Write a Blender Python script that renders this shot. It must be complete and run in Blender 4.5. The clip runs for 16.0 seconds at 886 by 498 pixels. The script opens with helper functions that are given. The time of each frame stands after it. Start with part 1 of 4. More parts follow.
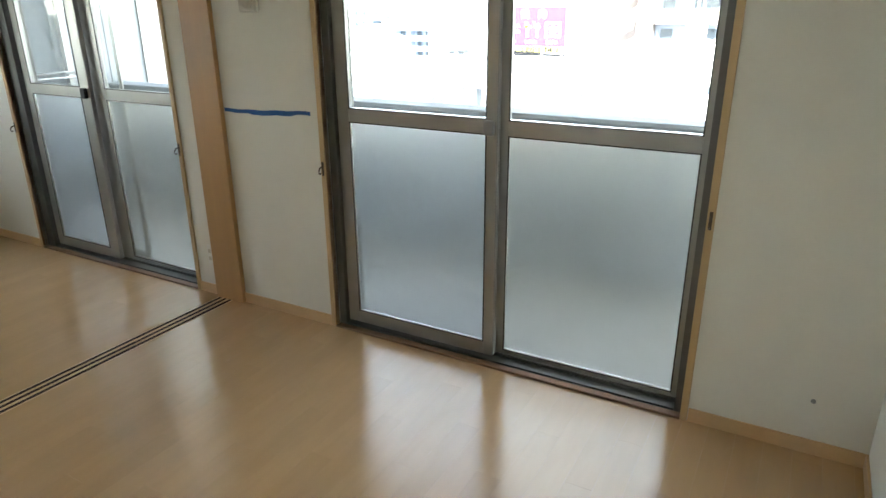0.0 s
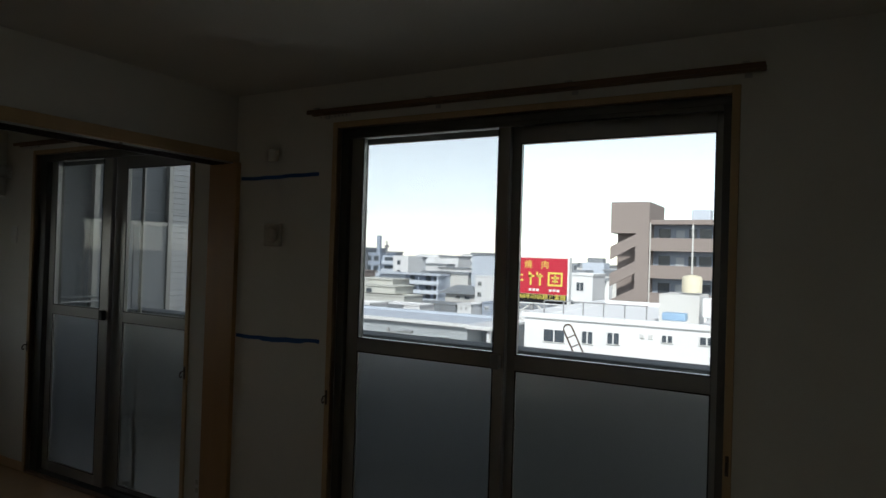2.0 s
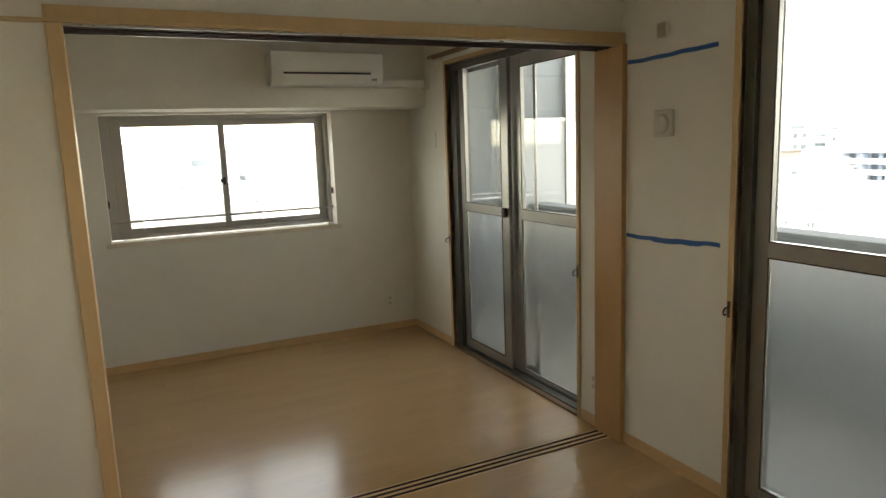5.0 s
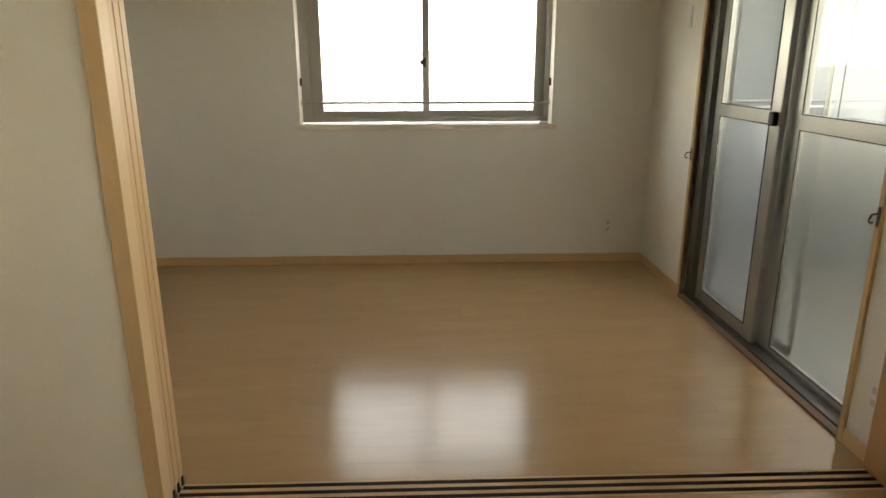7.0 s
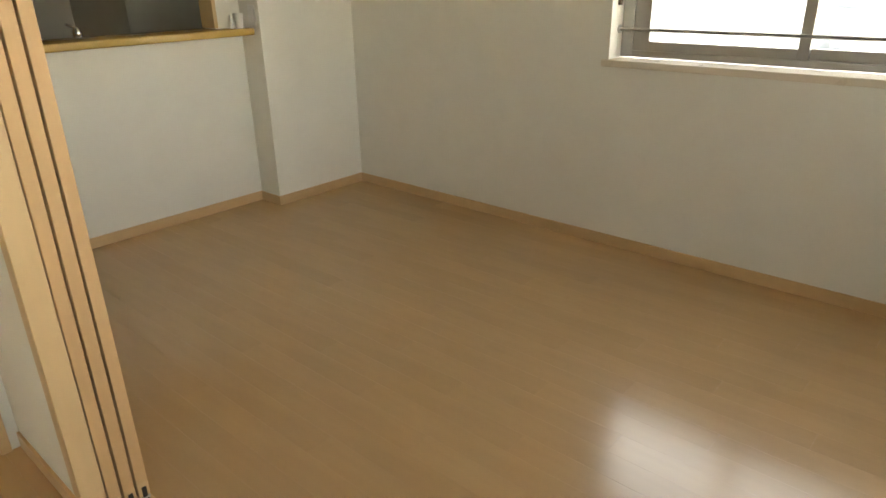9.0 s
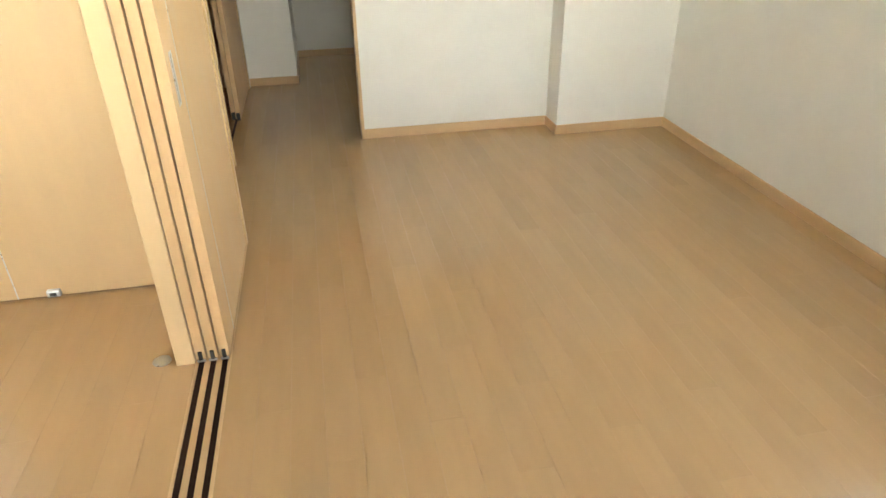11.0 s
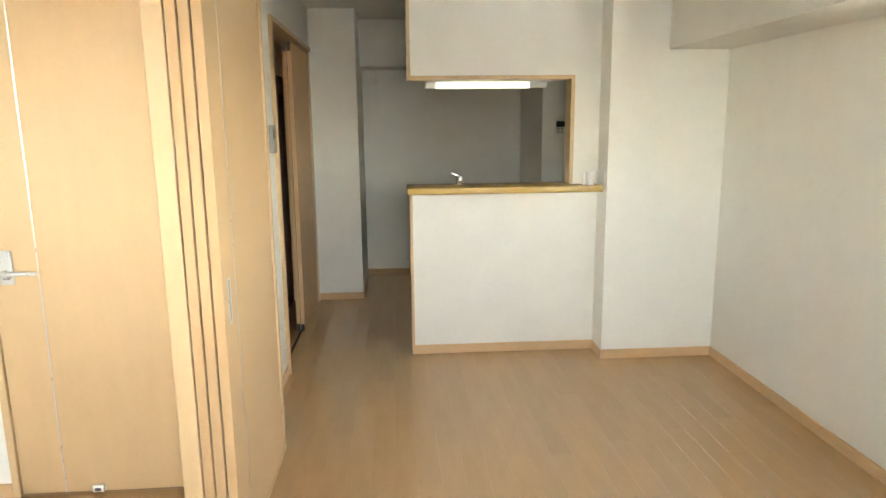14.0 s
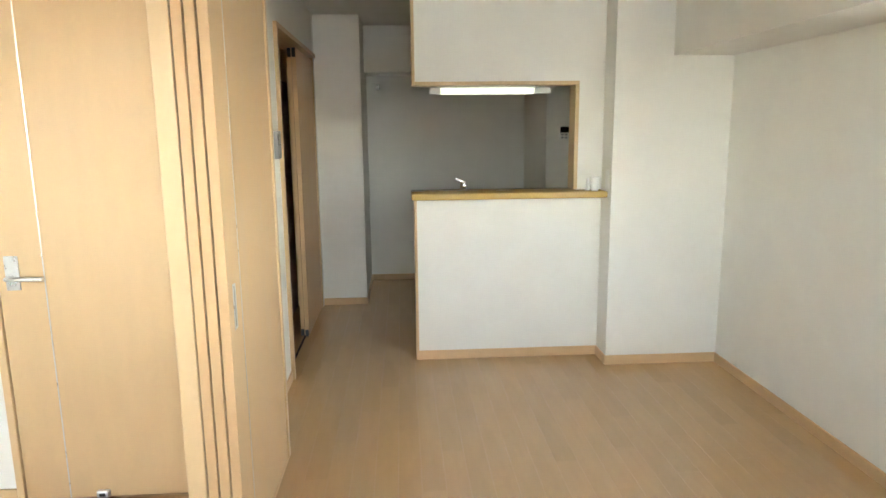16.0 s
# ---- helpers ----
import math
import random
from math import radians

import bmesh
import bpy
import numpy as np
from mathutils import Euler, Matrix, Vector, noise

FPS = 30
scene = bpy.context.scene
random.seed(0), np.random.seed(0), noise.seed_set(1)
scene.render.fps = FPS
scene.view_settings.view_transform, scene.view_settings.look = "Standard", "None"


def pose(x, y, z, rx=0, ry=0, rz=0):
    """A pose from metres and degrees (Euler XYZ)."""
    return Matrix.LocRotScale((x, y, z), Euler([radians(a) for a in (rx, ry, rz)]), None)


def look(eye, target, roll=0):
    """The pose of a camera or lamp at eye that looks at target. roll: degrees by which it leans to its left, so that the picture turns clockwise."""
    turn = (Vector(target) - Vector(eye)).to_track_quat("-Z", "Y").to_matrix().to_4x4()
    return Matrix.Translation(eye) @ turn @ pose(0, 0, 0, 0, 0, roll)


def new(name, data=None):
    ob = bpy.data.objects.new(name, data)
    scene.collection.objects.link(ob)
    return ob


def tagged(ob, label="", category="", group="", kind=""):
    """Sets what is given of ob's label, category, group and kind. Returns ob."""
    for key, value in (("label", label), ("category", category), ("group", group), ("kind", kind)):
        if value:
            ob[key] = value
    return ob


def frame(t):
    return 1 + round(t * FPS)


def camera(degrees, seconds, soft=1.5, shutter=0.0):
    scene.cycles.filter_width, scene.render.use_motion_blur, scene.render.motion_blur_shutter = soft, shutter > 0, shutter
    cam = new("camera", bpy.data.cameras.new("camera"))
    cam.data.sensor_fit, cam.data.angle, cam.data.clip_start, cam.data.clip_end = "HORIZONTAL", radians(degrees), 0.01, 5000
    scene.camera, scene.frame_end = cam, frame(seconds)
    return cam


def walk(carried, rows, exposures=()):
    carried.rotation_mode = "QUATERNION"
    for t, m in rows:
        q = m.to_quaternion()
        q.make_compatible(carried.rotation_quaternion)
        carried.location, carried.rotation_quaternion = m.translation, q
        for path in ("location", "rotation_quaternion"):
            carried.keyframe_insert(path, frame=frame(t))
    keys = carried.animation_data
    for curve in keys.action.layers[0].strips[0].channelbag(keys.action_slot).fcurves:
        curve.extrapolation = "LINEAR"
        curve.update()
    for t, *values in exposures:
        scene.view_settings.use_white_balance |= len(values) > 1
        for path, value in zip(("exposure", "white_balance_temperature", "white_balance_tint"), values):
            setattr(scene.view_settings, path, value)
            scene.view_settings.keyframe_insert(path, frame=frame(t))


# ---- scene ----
cam = camera(68.0, 16.0, soft=1.5)

PATH = [
    (0, (2.898, -2.489, 1.599), (1.982, -0.851, 0.91), -0.4),
    (0.4, (2.905, -2.492, 1.593), (1.968, -0.791, 1.116), 0.2),
    (0.5, (2.9, -2.493, 1.592), (1.96, -0.777, 1.176), 0.4),
    (1, (2.922, -2.475, 1.557), (1.927, -0.743, 1.445), 1.0),
    (1.5, (2.909, -2.5, 1.56), (1.931, -0.756, 1.621), 2.1),
    (2, (2.9, -2.513, 1.562), (1.906, -0.778, 1.584), 1.8),
    (2.5, (2.923, -2.492, 1.596), (1.755, -0.872, 1.503), 1.0),
    (3, (2.892, -2.523, 1.59), (1.594, -0.993, 1.447), -0.1),
    (3.5, (2.885, -2.5, 1.589), (1.417, -1.152, 1.418), -0.5),
    (4, (2.873, -2.488, 1.596), (1.248, -1.335, 1.42), -1.2),
    (4.2, (2.864, -2.479, 1.597), (1.182, -1.413, 1.413), -1.7),
    (6.3, (2.279, -1.834, 1.436), (0.42, -1.307, 0.919), -1.2),
    (6.5, (2.189, -1.839, 1.38), (0.298, -1.425, 0.88), -0.3),
    (7, (1.94, -1.57, 1.366), (0.017, -1.502, 0.821), -0.1),
    (7.5, (1.599, -1.283, 1.389), (-0.3, -1.431, 0.78), 1.0),
    (8, (1.252, -1.001, 1.374), (-0.55, -1.636, 0.784), -1.6),
    (8.5, (0.921, -0.824, 1.342), (-0.653, -1.854, 0.661), -2.1),
    (9, (0.539, -0.76, 1.368), (-0.842, -1.985, 0.598), -1.0),
    (9.5, (0.209, -0.698, 1.377), (-0.751, -2.271, 0.599), -1.1),
    (9.7, (0.096, -0.728, 1.337), (-0.732, -2.361, 0.53), -0.8),
    (11.8, (-0.515, -0.379, 1.456), (-0.697, -2.071, 0.405), -0.2),
    (12, (-0.531, -0.366, 1.468), (-0.697, -2.053, 0.407), 0.2),
    (12.5, (-0.556, -0.341, 1.466), (-0.74, -2.063, 0.465), -0.2),
    (13, (-0.56, -0.346, 1.465), (-0.715, -2.187, 0.698), -0.1),
    (13.5, (-0.555, -0.346, 1.471), (-0.711, -2.268, 0.941), 0.3),
    (14, (-0.554, -0.348, 1.479), (-0.684, -2.309, 1.104), -0.6),
    (14.5, (-0.56, -0.346, 1.484), (-0.681, -2.307, 1.11), -0.6),
    (15, (-0.552, -0.348, 1.479), (-0.676, -2.308, 1.101), -0.7),
    (15.5, (-0.553, -0.346, 1.481), (-0.677, -2.308, 1.114), -0.7),
    (16, (-0.549, -0.348, 1.483), (-0.669, -2.312, 1.123), -0.6),
]
EXPOSURE = [
    (0, 3.45, 6300, 7), (0.5, 2.75, 6450, 8), (1, 1.4, 6500, 9), (1.5, 0.2, 6500, 10), (2, -0.2, 6350, 11), (2.5, -0.25, 6350, 12), (3, -0.05, 6500, 10), (3.5, 0.9, 7000, 10), (4.2, 2.15, 7400, 10),
    (6.3, 3.02, 8000, 11), (7, 3.13, 8050, 11), (8, 3.15, 8200, 12), (9, 3.53, 8150, 11), (9.7, 3.98, 7600, 11), (11.8, 4.68, 7300, 11), (13.5, 4.58, 7100, 12), (14.5, 4.5, 6900, 12), (16, 4.48, 6600, 11),
]
walk(cam, [(t, look(eye, target, roll)) for t, eye, target, roll in PATH], EXPOSURE)

SKY, SUN, LAMP = 0.15, 4.5, 0.065

# ---- world and light ----
world = bpy.data.worlds.new("sky")
scene.world = world
world.use_nodes = True
wn = world.node_tree
sky = wn.nodes.new("ShaderNodeTexSky")
sky.sky_type = "NISHITA"
sky.sun_disc = False
sky.sun_elevation = radians(38)
sky.sun_rotation = radians(160)
sky.air_density, sky.dust_density, sky.ozone_density = 1.0, 0.2, 1.0
haze = wn.nodes.new("ShaderNodeHueSaturation")
haze.inputs["Saturation"].default_value = 0.4
haze.inputs["Value"].default_value = 1.4
wn.links.new(sky.outputs[0], haze.inputs["Color"])
wn.links.new(haze.outputs[0], wn.nodes["Background"].inputs[0])
wn.nodes["Background"].inputs[1].default_value = SKY

sun = new("sun", bpy.data.lights.new("sun", "SUN"))
sun.data.energy, sun.data.angle, sun.data.color = SUN, radians(3), (1, 0.97, 0.93)
sun.matrix_world = look((20, -60, 50), (0, 0, 0))


# ---- materials ----
def material(name, rgb, rough=0.5, metal=0.0, vary=0.06, scale=8.0, bump=0.0, bump_scale=60.0, stretch=(1, 1, 1), spec=0.5, rand=0.0):
    """Base colour with broad and fine variation, and fine relief."""
    m = bpy.data.materials.new(name)
    m.use_nodes = True
    n, l = m.node_tree.nodes, m.node_tree.links
    b = n["Principled BSDF"]
    b.inputs["Metallic"].default_value = metal
    b.inputs["Specular IOR Level"].default_value = spec
    co = n.new("ShaderNodeTexCoord")
    mp = n.new("ShaderNodeMapping")
    mp.inputs["Scale"].default_value = stretch
    l.new(co.outputs["Object"], mp.inputs[0])
    big, fine = n.new("ShaderNodeTexNoise"), n.new("ShaderNodeTexNoise")
    for t, s in ((big, scale * 0.15), (fine, scale)):
        t.inputs["Scale"].default_value = s
        t.inputs["Detail"].default_value = 4
        l.new(mp.outputs[0], t.inputs["Vector"])
    add = n.new("ShaderNodeMath")
    add.operation = "ADD"
    l.new(big.outputs["Fac"], add.inputs[0])
    l.new(fine.outputs["Fac"], add.inputs[1])
    src = add
    if rand:
        info, mul, add2 = n.new("ShaderNodeObjectInfo"), n.new("ShaderNodeMath"), n.new("ShaderNodeMath")
        mul.operation, add2.operation = "MULTIPLY_ADD", "ADD"
        mul.inputs[1].default_value, mul.inputs[2].default_value = rand, -rand / 2
        l.new(info.outputs["Random"], mul.inputs[0])
        l.new(add.outputs[0], add2.inputs[0])
        l.new(mul.outputs[0], add2.inputs[1])
        src = add2
    ramp = n.new("ShaderNodeMapRange")
    ramp.inputs["From Min"].default_value, ramp.inputs["From Max"].default_value = 0.6, 1.4
    ramp.inputs["To Min"].default_value, ramp.inputs["To Max"].default_value = 1 - vary, 1 + vary
    l.new(src.outputs[0], ramp.inputs[0])
    mix = n.new("ShaderNodeVectorMath")
    mix.operation = "SCALE"
    mix.inputs[0].default_value = rgb
    l.new(ramp.outputs[0], mix.inputs["Scale"])
    l.new(mix.outputs[0], b.inputs["Base Color"])
    rr = n.new("ShaderNodeMapRange")
    rr.inputs["From Min"].default_value, rr.inputs["From Max"].default_value = 0.3, 0.7
    rr.inputs["To Min"].default_value, rr.inputs["To Max"].default_value = rough * 0.88, rough * 1.12
    l.new(fine.outputs["Fac"], rr.inputs[0])
    l.new(rr.outputs[0], b.inputs["Roughness"])
    if bump:
        rel, bp = n.new("ShaderNodeTexNoise"), n.new("ShaderNodeBump")
        rel.inputs["Scale"].default_value = bump_scale
        rel.inputs["Detail"].default_value = 3
        l.new(mp.outputs[0], rel.inputs["Vector"])
        bp.inputs["Strength"].default_value, bp.inputs["Distance"].default_value = bump, 0.002
        l.new(rel.outputs["Fac"], bp.inputs["Height"])
        l.new(bp.outputs[0], b.inputs["Normal"])
    return m


def clear_glass(name):
    m = bpy.data.materials.new(name)
    m.use_nodes = True
    n, l = m.node_tree.nodes, m.node_tree.links
    n.remove(n["Principled BSDF"])
    tr, gl, mx, lw, pw, sc = (n.new("ShaderNode" + k) for k in ("BsdfTransparent", "BsdfGlossy", "MixShader", "LayerWeight", "Math", "Math"))
    tr.inputs[0].default_value = (0.94, 0.96, 0.95, 1)
    gl.inputs["Roughness"].default_value = 0.01
    lw.inputs["Blend"].default_value = 0.5
    pw.operation, sc.operation = "POWER", "MULTIPLY_ADD"
    pw.inputs[1].default_value, sc.inputs[1].default_value, sc.inputs[2].default_value = 5.0, 0.9, 0.035
    l.new(lw.outputs["Facing"], pw.inputs[0])
    l.new(pw.outputs[0], sc.inputs[0])
    l.new(sc.outputs[0], mx.inputs[0])
    l.new(tr.outputs[0], mx.inputs[1])
    l.new(gl.outputs[0], mx.inputs[2])
    l.new(mx.outputs[0], n["Material Output"].inputs[0])
    return m


def screen_mesh(name):
    m = bpy.data.materials.new(name)
    m.use_nodes = True
    n, l = m.node_tree.nodes, m.node_tree.links
    tr, mx = n.new("ShaderNodeBsdfTransparent"), n.new("ShaderNodeMixShader")
    n["Principled BSDF"].inputs["Base Color"].default_value = (0.55, 0.60, 0.64, 1)
    n["Principled BSDF"].inputs["Roughness"].default_value = 0.6
    mx.inputs[0].default_value = 0.13
    l.new(tr.outputs[0], mx.inputs[1])
    l.new(n["Principled BSDF"].outputs[0], mx.inputs[2])
    l.new(mx.outputs[0], n["Material Output"].inputs[0])
    return m


def frosted_glass(name, rgb, rough, streaks):
    """Rolled frosted glass with faint runs of grime down the pane."""
    m = material(name, rgb, rough, vary=0.09, scale=4.0, bump=0.08, bump_scale=220)
    n, l = m.node_tree.nodes, m.node_tree.links
    b = n["Principled BSDF"]
    co, mp, run, rr = (n.new("ShaderNode" + k) for k in ("TexCoord", "Mapping", "TexNoise", "MapRange"))
    mp.inputs["Scale"].default_value = (40, 40, 5)
    run.inputs["Scale"].default_value, run.inputs["Detail"].default_value = 1.0, 5
    rr.inputs["From Min"].default_value, rr.inputs["From Max"].default_value = 0.35, 0.65
    rr.inputs["To Min"].default_value, rr.inputs["To Max"].default_value = rough - streaks, rough + streaks
    l.new(co.outputs["Object"], mp.inputs[0])
    l.new(mp.outputs[0], run.inputs["Vector"])
    l.new(run.outputs["Fac"], rr.inputs[0])
    l.new(rr.outputs[0], b.inputs["Roughness"])
    b.inputs["Transmission Weight"].default_value = 1.0
    b.inputs["IOR"].default_value = 1.3
    return m


def glow(name, rgb, strength):
    m = bpy.data.materials.new(name)
    m.use_nodes = True
    b = m.node_tree.nodes["Principled BSDF"]
    b.inputs["Base Color"].default_value = (0.9, 0.9, 0.88, 1)
    b.inputs["Emission Color"].default_value = (*rgb, 1)
    b.inputs["Emission Strength"].default_value = strength
    return m


M_WALL = material("wallpaper", (0.785, 0.764, 0.692), 0.85, vary=0.035, scale=6, bump=0.5, bump_scale=220, spec=0.25)
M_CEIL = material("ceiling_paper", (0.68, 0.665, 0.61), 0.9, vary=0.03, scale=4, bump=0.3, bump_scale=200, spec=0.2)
M_FLOOR = material("floor_laminate", (0.53, 0.34, 0.174), 0.19, vary=0.06, scale=7, bump=0.03, bump_scale=90, stretch=(3, 0.45, 1), spec=0.72, rand=0.40)
M_FLOOR.node_tree.nodes["Principled BSDF"].inputs["Coat Weight"].default_value = 0.22
M_FLOOR.node_tree.nodes["Principled BSDF"].inputs["Coat Roughness"].default_value = 0.19
M_JOINT = material("floor_joint", (0.50, 0.312, 0.158), 0.35, spec=0.4)
M_WOOD = material("maple_veneer", (0.60, 0.40, 0.205), 0.5, vary=0.065, scale=7, bump=0.05, bump_scale=80, stretch=(2, 2, 0.45))
M_EDGE = material("maple_edge", (0.58, 0.365, 0.18), 0.5, vary=0.08, scale=10, bump=0.05, bump_scale=80, stretch=(3, 3, 0.25))
M_PALE = material("pale_jamb", (0.64, 0.44, 0.235), 0.4, vary=0.05, scale=10, stretch=(3, 3, 0.25))
M_BASE = material("baseboard_wood", (0.64, 0.42, 0.22), 0.42, vary=0.08, scale=9, stretch=(1, 1, 3))
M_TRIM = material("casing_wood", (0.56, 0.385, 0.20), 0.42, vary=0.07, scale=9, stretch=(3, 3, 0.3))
M_POST = material("post_wood", (0.46, 0.27, 0.115), 0.4, vary=0.09, scale=9, stretch=(3, 3, 0.3))
M_COUNTER = material("counter_wood", (0.52, 0.345, 0.11), 0.22, vary=0.12, scale=12, stretch=(0.3, 3, 3))
M_ALU = material("anodised_aluminium", (0.38, 0.37, 0.345), 0.34, 0.6, vary=0.04, scale=20)
# Darker copy of the aluminium: shade of the backlit frames and sills in its colour
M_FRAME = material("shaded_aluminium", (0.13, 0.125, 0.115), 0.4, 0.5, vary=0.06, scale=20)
M_SOFFIT = material("soffit_paint", (0.66, 0.67, 0.68), 0.8, vary=0.05, scale=3)
M_DARK = material("dark_rubber", (0.03, 0.027, 0.025), 0.6)
# Brown darkened for the shadow line under the sashes; also colours the curtain rails
M_SHADE = material("dark_brown_wood", (0.20, 0.11, 0.055), 0.5, vary=0.15, scale=14, stretch=(0.3, 3, 3))
M_CABINET = material("dark_red_wood", (0.22, 0.080, 0.030), 0.45, vary=0.15, scale=9, stretch=(3, 3, 0.3))
M_TRACK = material("track_groove", (0.030, 0.011, 0.007), 0.7, spec=0.2)
M_STEEL = material("brushed_steel", (0.55, 0.54, 0.52), 0.3, 0.9, vary=0.04, scale=30)
M_CHROME = material("chrome", (0.75, 0.75, 0.76), 0.08, 1.0, vary=0.02)
M_BRONZE = material("bronze_hook", (0.10, 0.07, 0.05), 0.4, 0.6)
M_PLASTIC = material("white_plastic", (0.78, 0.77, 0.73), 0.4, vary=0.02)
M_GREY = material("grey_plastic", (0.30, 0.30, 0.30), 0.4, vary=0.03)
M_BLACK = material("black_screen", (0.012, 0.012, 0.014), 0.15)
M_TAPE = material("blue_tape", (0.015, 0.10, 0.36), 0.6, vary=0.15, scale=60, bump=0.3, bump_scale=300)
M_SILL = material("window_board", (0.70, 0.62, 0.50), 0.3, vary=0.04, scale=8)
M_REVEAL = material("reveal_white", (0.78, 0.74, 0.66), 0.5, vary=0.03)
M_GLASS = clear_glass("clear_glass")
M_NET = screen_mesh("insect_net")
M_FROST = frosted_glass("frosted_glass", (0.91, 0.955, 0.955), 0.30, 0.008)
M_FROST_GRIMY = frosted_glass("grimy_frosted_glass", (0.89, 0.905, 0.84), 0.30, 0.026)
M_LAMP = glow("lamp_diffuser", (0.88, 1, 0.72), LAMP)
M_CONC = material("concrete", (0.30, 0.30, 0.29), 0.85, vary=0.12, scale=4, bump=0.4, bump_scale=60)
M_PARA = material("parapet_paint", (0.24, 0.255, 0.265), 0.8, vary=0.1, scale=4, bump=0.3, bump_scale=80)
M_TILE = material("glazed_tile", (0.60, 0.60, 0.585), 0.3, vary=0.05, scale=10, rand=0.5)
M_GROUT = material("grout", (0.50, 0.49, 0.47), 0.9)
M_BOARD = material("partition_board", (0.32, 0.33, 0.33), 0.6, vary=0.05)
M_STAIN = material("smudged_plastic", (0.57, 0.54, 0.47), 0.6, vary=0.15, scale=30)
M_CAB = material("kitchen_laminate", (0.50, 0.42, 0.31), 0.4, vary=0.05)


# ---- building helpers ----
def box(bm, x0, x1, y0, y1, z0, z1):
    v = [bm.verts.new((x, y, z)) for z in (z0, z1) for y in (y0, y1) for x in (x0, x1)]
    return [bm.faces.new([v[i] for i in f]) for f in ((0, 2, 3, 1), (4, 5, 7, 6), (0, 1, 5, 4), (1, 3, 7, 5), (3, 2, 6, 7), (2, 0, 4, 6))]


def boxes(*rows, bevel=0.0, seg=2):
    """A bmesh of boxes (x0, x1, y0, y1, z0, z1), their edges rounded."""
    bm = bmesh.new()
    for r in rows:
        x0, x1, y0, y1, z0, z1 = r
        box(bm, min(x0, x1), max(x0, x1), min(y0, y1), max(y0, y1), min(z0, z1), max(z0, z1))
    if bevel:
        bmesh.ops.bevel(bm, geom=list(bm.edges), offset=bevel, segments=seg, affect="EDGES", profile=0.5, clamp_overlap=True)
    return bm


def tube(bm, pts, r, sides=10):
    """A round bar along a line of points."""
    rings = []
    for i, p in enumerate(pts):
        a, b = Vector(pts[max(i - 1, 0)]), Vector(pts[min(i + 1, len(pts) - 1)])
        q = (b - a).to_track_quat("Z", "Y")
        rings.append([bm.verts.new(Vector(p) + q @ Vector((r * math.cos(k * math.tau / sides), r * math.sin(k * math.tau / sides), 0))) for k in range(sides)])
    for a, b in zip(rings, rings[1:]):
        for k in range(sides):
            bm.faces.new((a[k], a[(k + 1) % sides], b[(k + 1) % sides], b[k]))
    bm.faces.new(rings[0][::-1])
    bm.faces.new(rings[-1])
    return bm


def lathe(bm, centre, axis, profile, sides=24):
    """A turned shape: (radius, height) pairs along the axis from the centre."""
    q = Vector(axis).to_track_quat("Z", "Y")
    rings = [[bm.verts.new(Vector(centre) + q @ Vector((r * math.cos(k * math.tau / sides), r * math.sin(k * math.tau / sides), h))) for k in range(sides)] for r, h in profile]
    for a, b in zip(rings, rings[1:]):
        for k in range(sides):
            bm.faces.new((a[k], a[(k + 1) % sides], b[(k + 1) % sides], b[k]))
    bm.faces.new(rings[0][::-1])
    bm.faces.new(rings[-1])
    return bm


def mesh_of(name, bm, mat, smooth=False):
    bmesh.ops.recalc_face_normals(bm, faces=bm.faces)
    me = bpy.data.meshes.new(name)
    bm.to_mesh(me)
    bm.free()
    me.materials.append(mat)
    if smooth:
        me.shade_smooth()
        me.set_sharp_from_angle(angle=radians(40))
    return me


def origin(ob):
    while ob.parent:
        ob = ob.parent
    return ob.location.copy()


def part(name, bm, mat, parent, label="", smooth=False):
    bmesh.ops.translate(bm, verts=bm.verts, vec=-origin(parent))
    ob = new(name, mesh_of(name, bm, mat, smooth))
    ob.parent = parent
    return tagged(ob, label=label)


def thing(name, base, label, category, group="", kind=""):
    ob = new(name)
    ob.empty_display_size = 0.1
    ob.location = base
    return tagged(ob, label, category, group, kind)


def single(name, bm, mat, label, category="", group="", kind="", smooth=False, base=None):
    if base is None:
        base = (0, 0, 0)
    bmesh.ops.translate(bm, verts=bm.verts, vec=-Vector(base))
    ob = new(name, mesh_of(name, bm, mat, smooth))
    ob.location = base
    return tagged(ob, label, category, group, kind)


def structure(name, bm, mat, label, category):
    return single(name, bm, mat, label, category, kind="structure")


# ---- plan ----
WX, EX = -2.526, 3.28            # west and east walls
PX = 0.160                      # partition wall, bedroom face
HX = 0.14                       # living room east wall beyond the panels
BY = -2.91                     # bedroom south wall
CY = -4.452                     # counter wall, front face
KY = -6.80                      # kitchen back wall
CZ = 2.39                       # ceiling
WIN_A = (-1.772, -0.197)         # living room window
WIN_B = (0.855, 2.622)          # bedroom window
WTOP = 2.17
SIDE = (-2.372, -0.668, 0.964, 1.886)   # side window: y, y, z, z

structure("subfloor", boxes((WX - 0.2, EX + 0.2, KY - 0.2, 0.0, -0.2, -0.0006)), M_JOINT, "dark underlay showing in the floor joints", "floor")
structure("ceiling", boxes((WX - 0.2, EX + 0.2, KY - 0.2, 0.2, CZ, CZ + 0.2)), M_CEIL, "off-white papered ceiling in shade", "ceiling")

